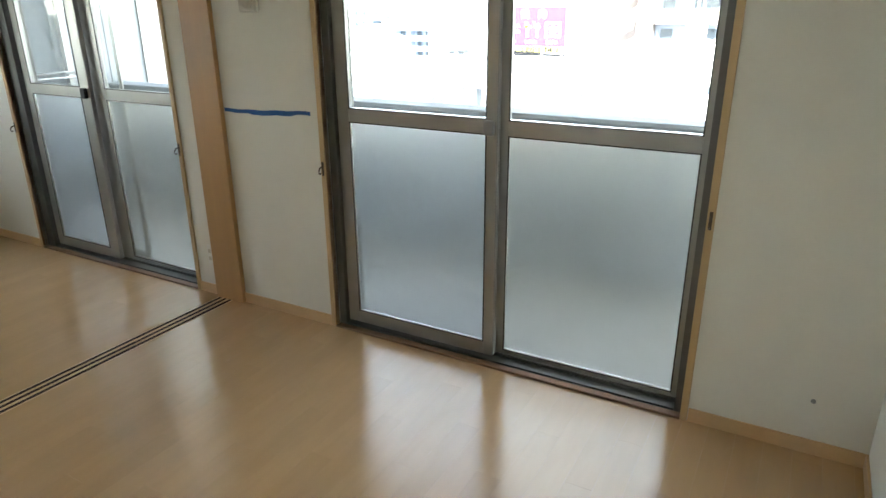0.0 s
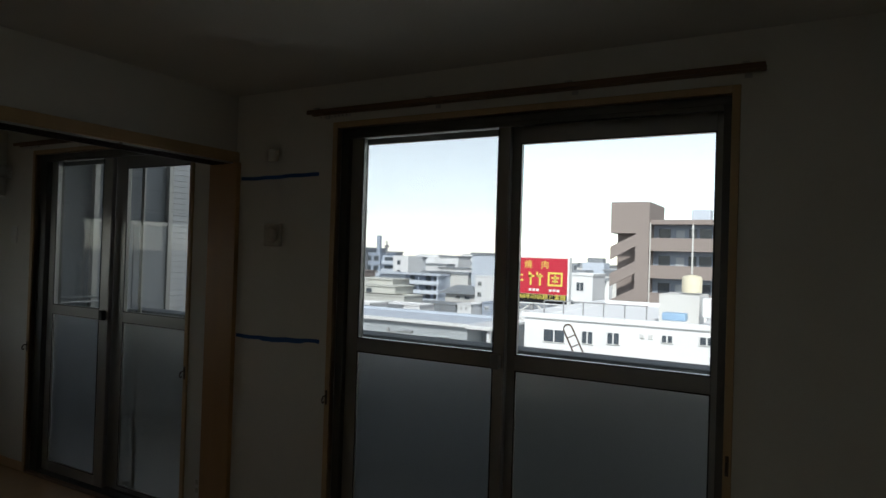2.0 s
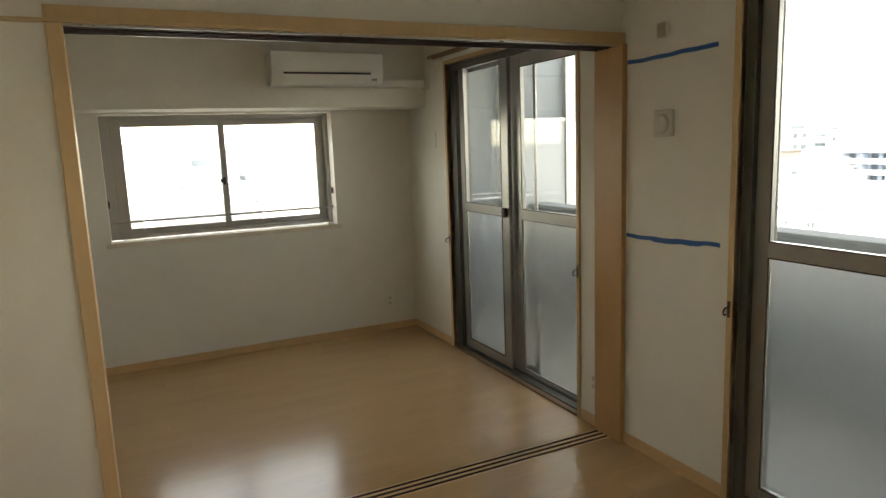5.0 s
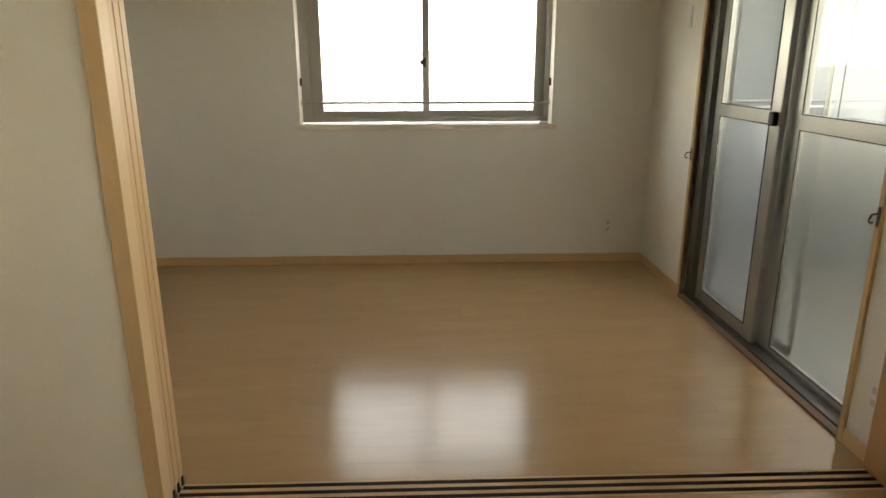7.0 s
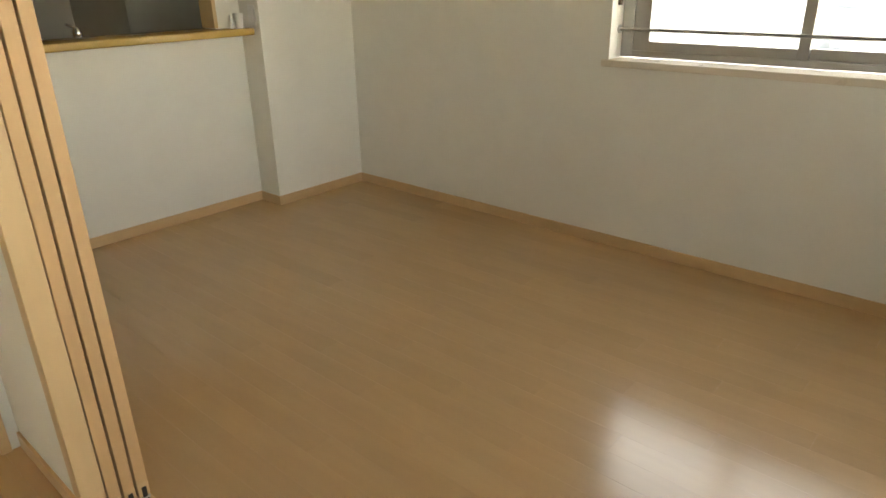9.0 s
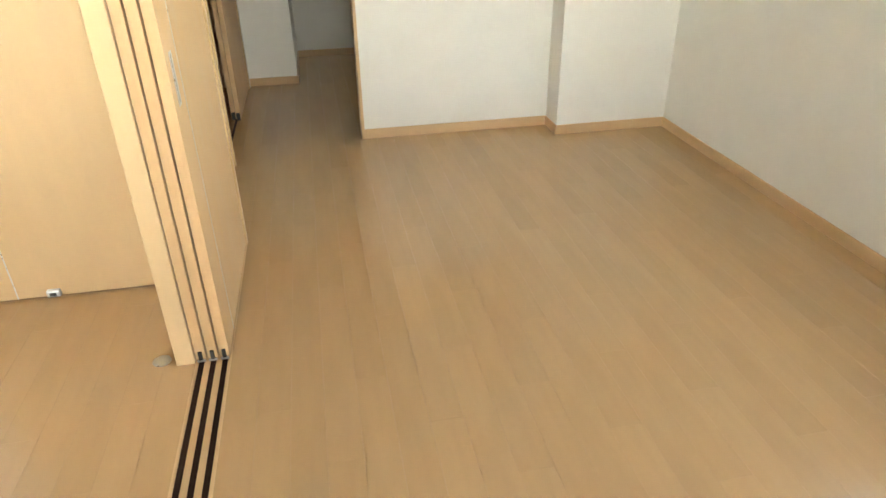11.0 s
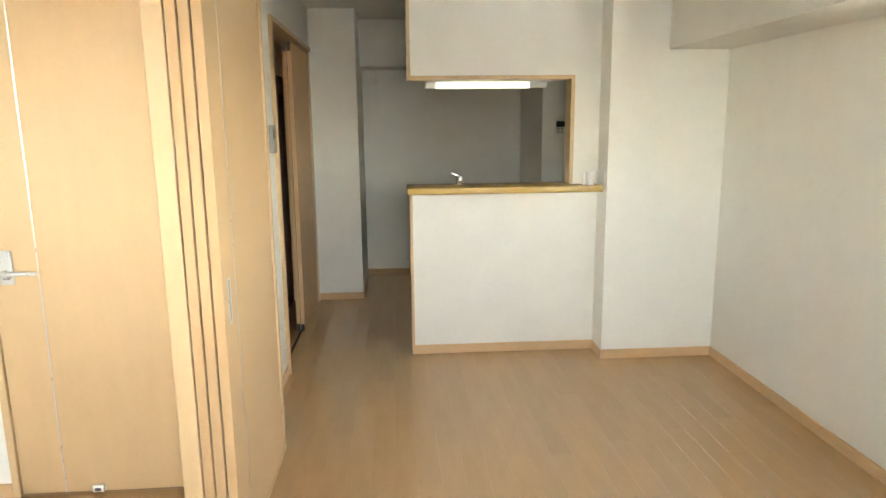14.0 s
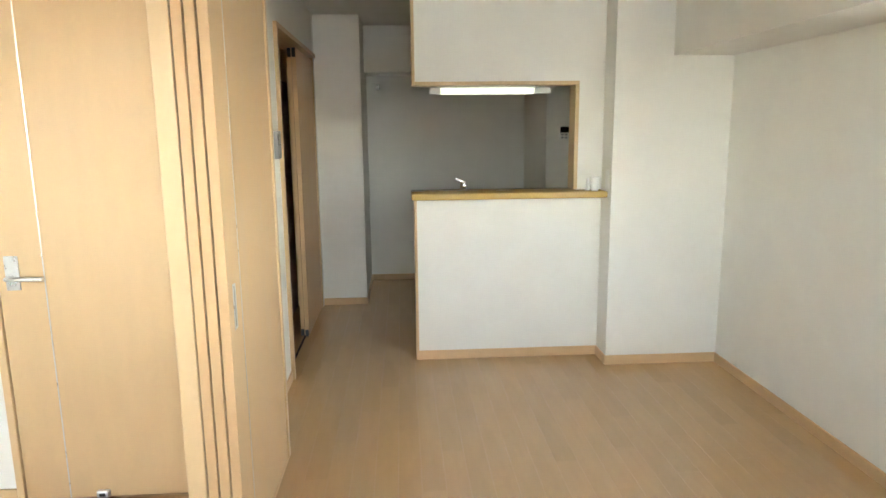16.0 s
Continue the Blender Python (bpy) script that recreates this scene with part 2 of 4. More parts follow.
N0, N1 = 0.0, 0.18
structure("wall_north", boxes(
    (WX - 0.2, WIN_A[0], N0, N1, -0.2, CZ), (WIN_A[1], WIN_B[0], N0, N1, -0.2, CZ), (WIN_B[1], EX + 0.2, N0, N1, -0.2, CZ),
    (WIN_A[0], WIN_A[1], N0, N1, WTOP, CZ), (WIN_B[0], WIN_B[1], N0, N1, WTOP, CZ),
    (WIN_A[0], WIN_A[1], N0, N1, -0.2, -0.005), (WIN_B[0], WIN_B[1], N0, N1, -0.2, -0.005)), M_WALL,
    "off-white papered wall with two tall windows", "wall")
structure("wall_west", boxes(
    (WX - 0.2, WX, SIDE[1], N0, -0.2, CZ), (WX - 0.2, WX, KY - 0.2, SIDE[0], -0.2, CZ),
    (WX - 0.2, WX, SIDE[0], SIDE[1], -0.2, SIDE[2]), (WX - 0.2, WX, SIDE[0], SIDE[1], SIDE[3], CZ)), M_WALL,
    "off-white papered wall with one side window", "wall")
structure("wall_east", boxes((EX, EX + 0.2, BY - 0.15, N0, -0.2, CZ)), M_WALL, "off-white papered bedroom wall", "wall")
DOOR = (0.222, 1.010)
structure("wall_south_bedroom", boxes(
    (PX, DOOR[0] - 0.03, BY - 0.12, BY, 0, CZ), (DOOR[1] + 0.03, EX, BY - 0.12, BY, 0, CZ), (DOOR[0] - 0.03, DOOR[1] + 0.03, BY - 0.12, BY, 2.03, CZ)),
    M_WALL, "off-white papered wall round the bedroom door", "wall")
structure("wall_partition", boxes((0.118, PX, BY, -2.42, 0, 2.08), (0.0, PX, -3.19, -0.0, 2.08, CZ)), M_WALL,
    "off-white wall over and behind the sliding panels", "wall")
DO = (-4.153, -5.80)             # washroom doorway
structure("wall_hall", boxes(
    (HX, HX + 0.12, DO[0], -3.19, 0, CZ), (HX, HX + 0.12, DO[1], DO[0], 2.075, CZ), (HX, HX + 0.12, -5.881, DO[1] - 0.03, 0, CZ), (0.114, HX, -3.21, BY - 0.12, 0, CZ)), M_WALL,
    "off-white papered wall round the washroom doorway", "wall")
# Casing wood on these walls puts the room's warm dimness into their colour
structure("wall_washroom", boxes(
    (1.6, 1.7, -6.0, -3.15, 0, CZ), (HX + 0.12, 1.6, -3.25, -3.15, 0, CZ), (HX + 0.12, 1.6, -6.0, -5.885, 0, CZ)), M_TRIM, "washroom walls beyond the doorway, warm dim light put into their colour", "wall")
structure("wall_end", boxes((-0.229, HX + 0.12, -6.0, -5.881, 0, CZ), (-0.229, -0.1, KY, -6.0, 0, CZ)), M_WALL, "off-white wall end beside the kitchen", "wall")
structure("wall_kitchen", boxes((WX - 0.2, 0.4, KY - 0.2, KY, -0.2, CZ)), M_WALL, "off-white kitchen back wall in shade", "wall")
structure("kitchen_pillar", boxes((WX, -1.75, KY, -5.81, 0, CZ)), M_WALL, "off-white papered pillar in the kitchen", "pillar")
structure("kitchen_beam", boxes((-1.75, -0.229, KY, -6.45, 1.985, CZ)), M_WALL, "off-white papered beam along the kitchen back wall", "beam")
structure("beam_west", boxes((WX, -2.158, CY + 0.2, N0, 1.893, CZ)), M_WALL, "off-white papered beam over the side window", "beam")
structure("corner_pillar", boxes((WX, -1.812, CY - 0.12, CY + 0.2, 0, CZ)), M_WALL, "off-white papered corner pillar beside the counter", "pillar")
structure("counter_wall", boxes((-1.812, -0.638, CY - 0.12, CY, 0, 1.055), (-1.812, -1.640, CY - 0.12, CY, 1.055, CZ), (-1.640, -0.638, CY - 0.12, CY, 1.765, CZ)), M_WALL,
    "off-white papered counter wall with a serving hatch", "wall")


# ---- baseboards ----
def baseboard(*rows):
    """Runs of baseboard, 60 mm high, as boxes in plan (x0, x1, y0, y1)."""
    structure("baseboard", boxes(*[(a, b, c, d, 0.0, 0.06) for a, b, c, d in rows], bevel=0.0015, seg=1), M_BASE, "light wood baseboard along the wall foot", "baseboard")


T = 0.009
baseboard((WX, WX + T, CY + 0.2, 0))
baseboard((WX + T, WIN_A[0] - 0.03, -T, 0), (WIN_A[1] + 0.03, -0.014, -T, 0))
baseboard((0.19, WIN_B[0] - 0.03, -T, 0))
baseboard((WIN_B[1] + 0.03, EX - T, -T, 0))
baseboard((EX - T, EX, BY, 0))
baseboard((DOOR[1] + 0.03, EX - T, BY, BY + T))
baseboard((PX, PX + T, BY + 0.01, -2.42))
baseboard((WX + T, -1.812 + T, CY + 0.2, CY + 0.2 + T), (-1.812, -1.812 + T, CY, CY + 0.2), (-1.812 + T, -0.620, CY, CY + T))
baseboard((HX - T, HX, DO[0] + 0.0, -3.22))
baseboard((-0.229 - T, HX, -5.881, -5.881 + T), (-0.229 - T, -0.229, KY + T, -5.881))
baseboard((-1.75, -0.229 - T, KY, KY + T))


# ---- windows ----
def ring(x0, x1, y0, y1, z0, z1, wl, wr, zb, zt):
    """The four bars of a frame in an x-z plane."""
    return [(x0, x0 + wl, y0, y1, z0, z1), (x1 - wr, x1, y0, y1, z0, z1), (x0 + wl, x1 - wr, y0, y1, z0, z0 + zb), (x0 + wl, x1 - wr, y0, y1, z1 - zt, z1)]


def sash(win, x0, x1, y, glass, heights, lock, frost):
    """A sliding sash: clear pane over a frosted one, with a middle rail."""
    g0, g1 = glass
    low, mid0, mid1, ztop = heights
    top = WTOP - 0.031
    s = part("sash", boxes(*ring(x0, x1, y, y + 0.03, 0.03, top, g0 - x0, x1 - g1, low - 0.03, top - ztop), (g0, g1, y - 0.002, y + 0.032, mid0, mid1), bevel=0.002, seg=1), M_ALU, win)
    for nm, z0, z1, mt, lb in (("pane", mid1, ztop, M_GLASS, "clear glass pane"), ("frosted_pane", low, mid0, frost, "frosted glass pane")):
        p = part(nm, boxes((g0 + 0.001, g1 - 0.001, y + 0.0125, y + 0.0175, z0 + 0.001, z1 - 0.001)), mt, s, lb)
        p.visible_shadow = False
    part("gasket", boxes(*ring(g0 - 0.001, g1 + 0.001, y - 0.003, y + 0.0005, mid1 - 0.004, ztop + 0.004, 0.005, 0.005, 0.005, 0.005), *ring(g0 - 0.001, g1 + 0.001, y - 0.003, y + 0.0005, low - 0.004, mid0 + 0.004, 0.005, 0.005, 0.005, 0.005)), M_DARK, s)
    if lock:
        part("lock", boxes((x1 - 0.052, x1 - 0.006, y - 0.03, y - 0.002, mid0, mid1 - 0.005), bevel=0.008), lock, s, "crescent lock")
        part("weatherstrip", boxes((x1 - 0.002, x1 + 0.004, y + 0.002, y + 0.028, 0.035, top - 0.005)), M_GREY, s)


def tall_window(name, x0, x1, label, left, right, jamb, stile, net_end, lock):
    w = thing(name, ((x0 + x1) / 2, 0.08, 0), label, "window", kind="structure")
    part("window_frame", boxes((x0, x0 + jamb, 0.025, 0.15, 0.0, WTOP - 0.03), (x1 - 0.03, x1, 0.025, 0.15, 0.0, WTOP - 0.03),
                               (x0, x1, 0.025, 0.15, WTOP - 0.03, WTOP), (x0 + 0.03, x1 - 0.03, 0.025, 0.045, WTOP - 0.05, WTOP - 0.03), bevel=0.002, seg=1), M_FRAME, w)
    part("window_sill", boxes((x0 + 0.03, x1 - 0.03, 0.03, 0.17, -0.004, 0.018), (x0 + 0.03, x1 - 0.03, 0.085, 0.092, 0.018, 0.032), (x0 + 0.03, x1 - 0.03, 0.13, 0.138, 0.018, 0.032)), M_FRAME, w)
    sash(w, left[0] - 0.07, left[1] + stile, 0.052, left, (0.100, 1.088, 1.157, 2.125), lock, M_FROST)
    sash(w, left[1] + stile - 0.03, right[1] + 0.045, 0.096, right, (0.056, 1.078, 1.150, 2.055), None, M_FROST_GRIMY)
    sc = part("insect_screen", boxes(*ring(x0 + 0.046, net_end, 0.138, 0.149, 0.033, WTOP - 0.035, 0.03, 0.03, 0.04, 0.03), bevel=0.002, seg=1), M_ALU, w, "insect screen on the outer track")
    part("net", boxes((x0 + 0.074, net_end - 0.028, 0.1435, 0.144, 0.07, WTOP - 0.063)), M_NET, sc, "fine grey net")
    k = 0.028
    structure("window_casing", boxes((x0 - k, x0, -0.012, 0.024, 0.0, WTOP + k), (x1, x1 + k, -0.012, 0.024, 0.0, WTOP + k), (x0, x1, -0.012, 0.024, WTOP, WTOP + k), bevel=0.002, seg=1), M_TRIM,
                  "pale wood casing round the tall window", "casing")
    structure("threshold", boxes((x0, x1, -0.012, 0.026, -0.003, 0.012), bevel=0.002, seg=1), M_SHADE, "brown wood threshold, darkened for the shadow line below the window", "threshold")


tall_window("window_1", *WIN_A, "tall aluminium sliding window, lower half frosted", (-1.605, -1.09), (-0.91, -0.275), 0.085, 0.085, -0.80, M_DARK)
tall_window("window_2", *WIN_B, "tall aluminium sliding window, lower half frosted", (0.970, 1.694), (1.779, 2.562), 0.045, 0.048, 1.742, M_GREY)


def side_window():
    y0, y1, z0, z1 = SIDE
    w = thing("window_3", (WX - 0.1, (y0 + y1) / 2, z0), "aluminium two-sash side window with a safety bar", "window", kind="structure")
    xa, xb = WX - 0.195, WX - 0.115

    def fr(xx0, xx1, a0, a1, b0, b1, tl, tr, tb, tt):
        return [(xx0, xx1, a0, a0 + tl, b0, b1), (xx0, xx1, a1 - tr, a1, b0, b1), (xx0, xx1, a0 + tl, a1 - tr, b0, b0 + tb), (xx0, xx1, a0 + tl, a1 - tr, b1 - tt, b1)]
    part("window_frame", boxes(*fr(xa, xb, y0 + 0.012, y1 - 0.012, z0 + 0.012, z1 - 0.008, 0.06, 0.032, 0.03, 0.032), bevel=0.002, seg=1), M_ALU, w)
    for a0, a1, xx, tl, tr in ((y0 + 0.072, -1.498, xb - 0.04, 0.08, 0.046), (-1.544, y1 - 0.044, xb - 0.075, 0.046, 0.066)):
        s = part("sash", boxes(*fr(xx, xx + 0.028, a0, a1, z0 + 0.042, z1 - 0.04, tl, tr, 0.045, 0.05), bevel=0.002, seg=1), M_ALU, w)
        p = part("pane", boxes((xx + 0.012, xx + 0.017, a0 + tl - 0.005, a1 - tr + 0.005, z0 + 0.083, z1 - 0.086)), M_GLASS, s, "clear glass pane")
        p.visible_shadow = False
    part("lock", boxes((xb - 0.012, xb + 0.018, -1.540, -1.520, 1.34, 1.40), (xb - 0.012, xb + 0.012, -1.560, -1.535, 1.355, 1.385), bevel=0.005), M_DARK, w, "dark crescent lock")
    bar = boxes()
    tube(bar, [(xb + 0.03, y0 + 0.012, 1.108), (xb + 0.03, y1 - 0.012, 1.108)], 0.0085)
    rail = part("safety_bar", bar, M_ALU, w, "slim metal safety bar", smooth=True)
    for yy in (y0 + 0.014, y1 - 0.014):
        b = bmesh.new()
        lathe(b, (xb + 0.03, yy - 0.003, 1.108), (0, 1, 0), [(0.02, 0), (0.02, 0.006)])
        part("bar_socket", b, M_STEEL, w)
    part("reveal_lining", boxes((xb, WX + 0.004, y0, y0 + 0.012, z0, z1), (xb, WX + 0.004, y1 - 0.012, y1, z0, z1), (xb, WX + 0.004, y0, y1, z1 - 0.008, z1)), M_REVEAL, w)
    part("window_board", boxes((xb, WX + 0.018, y0 - 0.022, y1 + 0.022, z0 - 0.028, z0 + 0.006), bevel=0.004), M_SILL, w, "pale window board with a rounded lip")
    for yy in (y0 + 0.014, y1 - 0.03):
        part("latch", boxes((xb + 0.05, xb + 0.07, yy, yy + 0.016, 1.22, 1.27), bevel=0.003), M_BRONZE, w, "small dark curtain hook")
    single("small_block", boxes((WX - 0.05, WX - 0.005, y1 - 0.09, y1 - 0.03, z0 + 0.006, z0 + 0.02), bevel=0.003), M_PLASTIC, "small white plastic piece lying on the window board", "plastic piece")


side_window()

# ---- partition frame: post, lintel, end jamb, tracks ----
structure("post", boxes((-0.014, 0.196, -0.03, 0.0, 0.0, 2.03), bevel=0.002, seg=1), M_POST, "brown wood jamb post of the wide opening", "door jamb")
structure("lintel", boxes((-0.012, 0.182, -3.19, 0.0, 2.03, 2.042), (-0.012, -0.002, -3.19, 0.0, 2.042, 2.085), (0.162, 0.182, -2.42, 0.0, 2.042, 2.085), bevel=0.001, seg=1), M_TRIM, "pale wood lintel over the wide opening", "lintel")
structure("ceiling_track", boxes((-0.001, 0.158, -3.18, -0.032, 2.024, 2.0295), *[(x - 0.009, x + 0.009, -3.18, -0.032, 2.0205, 2.024) for x in (0.016, 0.054, 0.092)]), M_TRACK, "dark brown triple track under the lintel", "door track")
structure("track_edge", boxes((-0.009, -0.002, -3.18, -0.032, 2.022, 2.0298), (0.159, 0.165, -2.42, -0.032, 2.022, 2.0298)), M_STEEL, "thin bright edge strips beside the lintel track", "trim")
structure("end_jamb", boxes((0.112, 0.172, -2.42, -2.37, 0.0, 2.03), bevel=0.002, seg=1), M_PALE, "pale wood end jamb beside the stacked panels", "door jamb")
structure("wall_end_trim", boxes((-0.006, 0.19, -3.22, -3.188, 0.0, 2.085), bevel=0.002, seg=1), M_PALE, "pale wood trim closing the panel stack", "trim")
structure("floor_track", boxes(*[(x - 0.0085, x + 0.0085, -3.18, -0.032, -0.003, 0.0016) for x in (0.016, 0.054, 0.092)]), M_TRACK, "three dark brown floor grooves for sliding panels", "door track")


# ---- doors ----
def sliding_panel(x, pull):
    p = thing("sliding_panel", (x, -2.78, 0), "light maple sliding panel, open, stacked at the wall", "sliding door", "stacked sliding panels")
    part("leaf", boxes((x - 0.0158, x + 0.0158, -3.18, -2.375, 0.012, 2.020), bevel=0.0012, seg=1), M_WOOD, p)
    part("edge_band", boxes((x - 0.0148, x + 0.0148, -2.375, -2.3735, 0.06, 2.018)), M_EDGE, p)
    part("guide_roller", boxes((x - 0.0065, x + 0.0065, -2.3738, -2.368, 0.012, 0.046), bevel=0.002), M_DARK, p, "dark guide roller housing")
    part("roller_plate", boxes((x - 0.0135, x + 0.0135, -2.3738, -2.3715, 0.003, 0.012)), M_STEEL, p)
    if pull:
        f = x - 0.0158
        part("inlay", boxes((f - 0.0012, f + 0.001, -2.535, -2.531, 0.012, 2.02)), M_STEEL, p, "thin silver inlay line")
        h = part("flush_pull", boxes(*[(f - 0.0025, f, a, b, c, d) for a, b, c, d in ((-2.460, -2.454, 0.850, 1.000), (-2.434, -2.428, 0.850, 1.000), (-2.454, -2.434, 0.850, 0.857), (-2.454, -2.434, 0.993, 1.000))], bevel=0.0008, seg=1), M_STEEL, p, "oblong steel flush pull")
        part("recess", boxes((f - 0.0008, f + 0.0005, -2.454, -2.434, 0.857, 0.993)), M_GREY, h)


for i, x in enumerate((0.0155, 0.0535, 0.0915)):
    sliding_panel(x, i == 0)


def bedroom_door():
    x0, x1 = DOOR
    d = thing("door_1", ((x0 + x1) / 2, BY, 0), "closed light maple door with a lever handle", "door", kind="structure")
    part("leaf", boxes((x0 + 0.003, x1 - 0.003, BY - 0.035, BY - 0.001, 0.008, 1.995), bevel=0.0015, seg=1), M_WOOD, d)
    part("inlay", boxes((0.832, 0.836, BY - 0.002, BY + 0.0008, 0.008, 1.995)), M_STEEL, d, "thin silver inlay line")
    part("casing", boxes((x0 - 0.03, x0, BY - 0.12, BY + 0.01, 0, 2.0), (x1, x1 + 0.03, BY - 0.12, BY + 0.01, 0, 2.0), (x0 - 0.03, x1 + 0.03, BY - 0.12, BY + 0.01, 2.0, 2.03), bevel=0.002, seg=1), M_PALE, d)
    h = part("handle_plate", boxes((0.924, 0.976, BY - 0.001, BY + 0.007, 0.888, 1.022), bevel=0.003), M_STEEL, d, "white-metal handle plate")
    lev = bmesh.new()
    tube(lev, [(0.950, BY + 0.007, 0.940), (0.950, BY + 0.05, 0.940), (0.935, BY + 0.055, 0.940), (0.880, BY + 0.053, 0.940), (0.815, BY + 0.05, 0.939)], 0.0085, 12)
    part("lever", lev, M_STEEL, h, "satin lever handle", smooth=True)
    for z in (0.25, 1.0, 1.75):
        part("hinge", boxes((x0 - 0.006, x0 + 0.02, BY - 0.002, BY + 0.008, z - 0.05, z + 0.05), bevel=0.003), M_STEEL, d, "small steel hinge")
    s = part("stop_catch", boxes((0.674, 0.724, BY - 0.001, BY + 0.022, 0.012, 0.042), bevel=0.006), M_STEEL, d, "steel door-stop catch")
    part("catch_hole", boxes((0.687, 0.711, BY + 0.0215, BY + 0.023, 0.02, 0.034)), M_DARK, s)


bedroom_door()
b = bmesh.new()
lathe(b, (0.224, -2.408, 0.0), (0, 0, 1), [(0.030, 0.0), (0.030, 0.003), (0.026, 0.006), (0.008, 0.007)])
single("floor_stop", b, M_STEEL, "round satin steel floor plate of a door stop", "door stop", smooth=True)


def washroom_door():
    y1, y0 = DO
    structure("doorway_casing", boxes((HX - 0.022, HX + 0.13, y1 - 0.03, y1, 0, 2.045), (HX - 0.022, HX + 0.13, y0, y1, 2.045, 2.075), bevel=0.002, seg=1), M_TRIM, "brown wood casing of the washroom doorway", "casing")
    structure("washroom_track", boxes((HX + 0.035, HX + 0.05, y0, y1 - 0.03, -0.003, 0.0016)), M_TRACK, "dark floor groove of the washroom door", "door track")
    for x, a in ((HX + 0.022, 0.0), (HX + 0.056, -0.02)):
        d = thing("sliding_door", (x, (y0 - 4.985) / 2, 0), "maple sliding door of the washroom, half open", "sliding door", "washroom doors")
        part("leaf", boxes((x - 0.014, x + 0.014, y0, -4.985 + a, 0.01, 2.03), bevel=0.0012, seg=1), M_EDGE, d)
        part("guide_roller", boxes((x - 0.012, x + 0.012, -4.985 + a, -4.975 + a, 0.01, 0.06), bevel=0.002), M_DARK, d, "dark guide roller housing")
        part("top_guide", boxes((x - 0.012, x + 0.012, -4.985 + a, -4.975 + a, 1.97, 2.03), bevel=0.002), M_DARK, d, "dark top guide")
    structure("far_post", boxes((HX, HX + 0.12, y0 - 0.03, y0, 0, 2.075), bevel=0.002, seg=1), M_TRIM, "pale post at the far side of the doorway", "door jamb")


washroom_door()


def washroom_cabinet():
    c = thing("washroom_cabinet", (0.9, -5.45, 0), "dark red-brown wooden cabinet inside the washroom", "cabinet")
    part("body", boxes((0.36, 1.5, -5.86, -5.12, 0.0, 1.86), bevel=0.004), M_CABINET, c)
    for x in (0.37, 0.94):
        d = part("cabinet_door", boxes((x, x + 0.55, -5.12, -5.10, 0.06, 1.84), bevel=0.003), M_CABINET, c)
        part("knob", boxes((x + 0.47, x + 0.50, -5.10, -5.085, 0.95, 1.05), bevel=0.004), M_BRONZE, d)


washroom_cabinet()


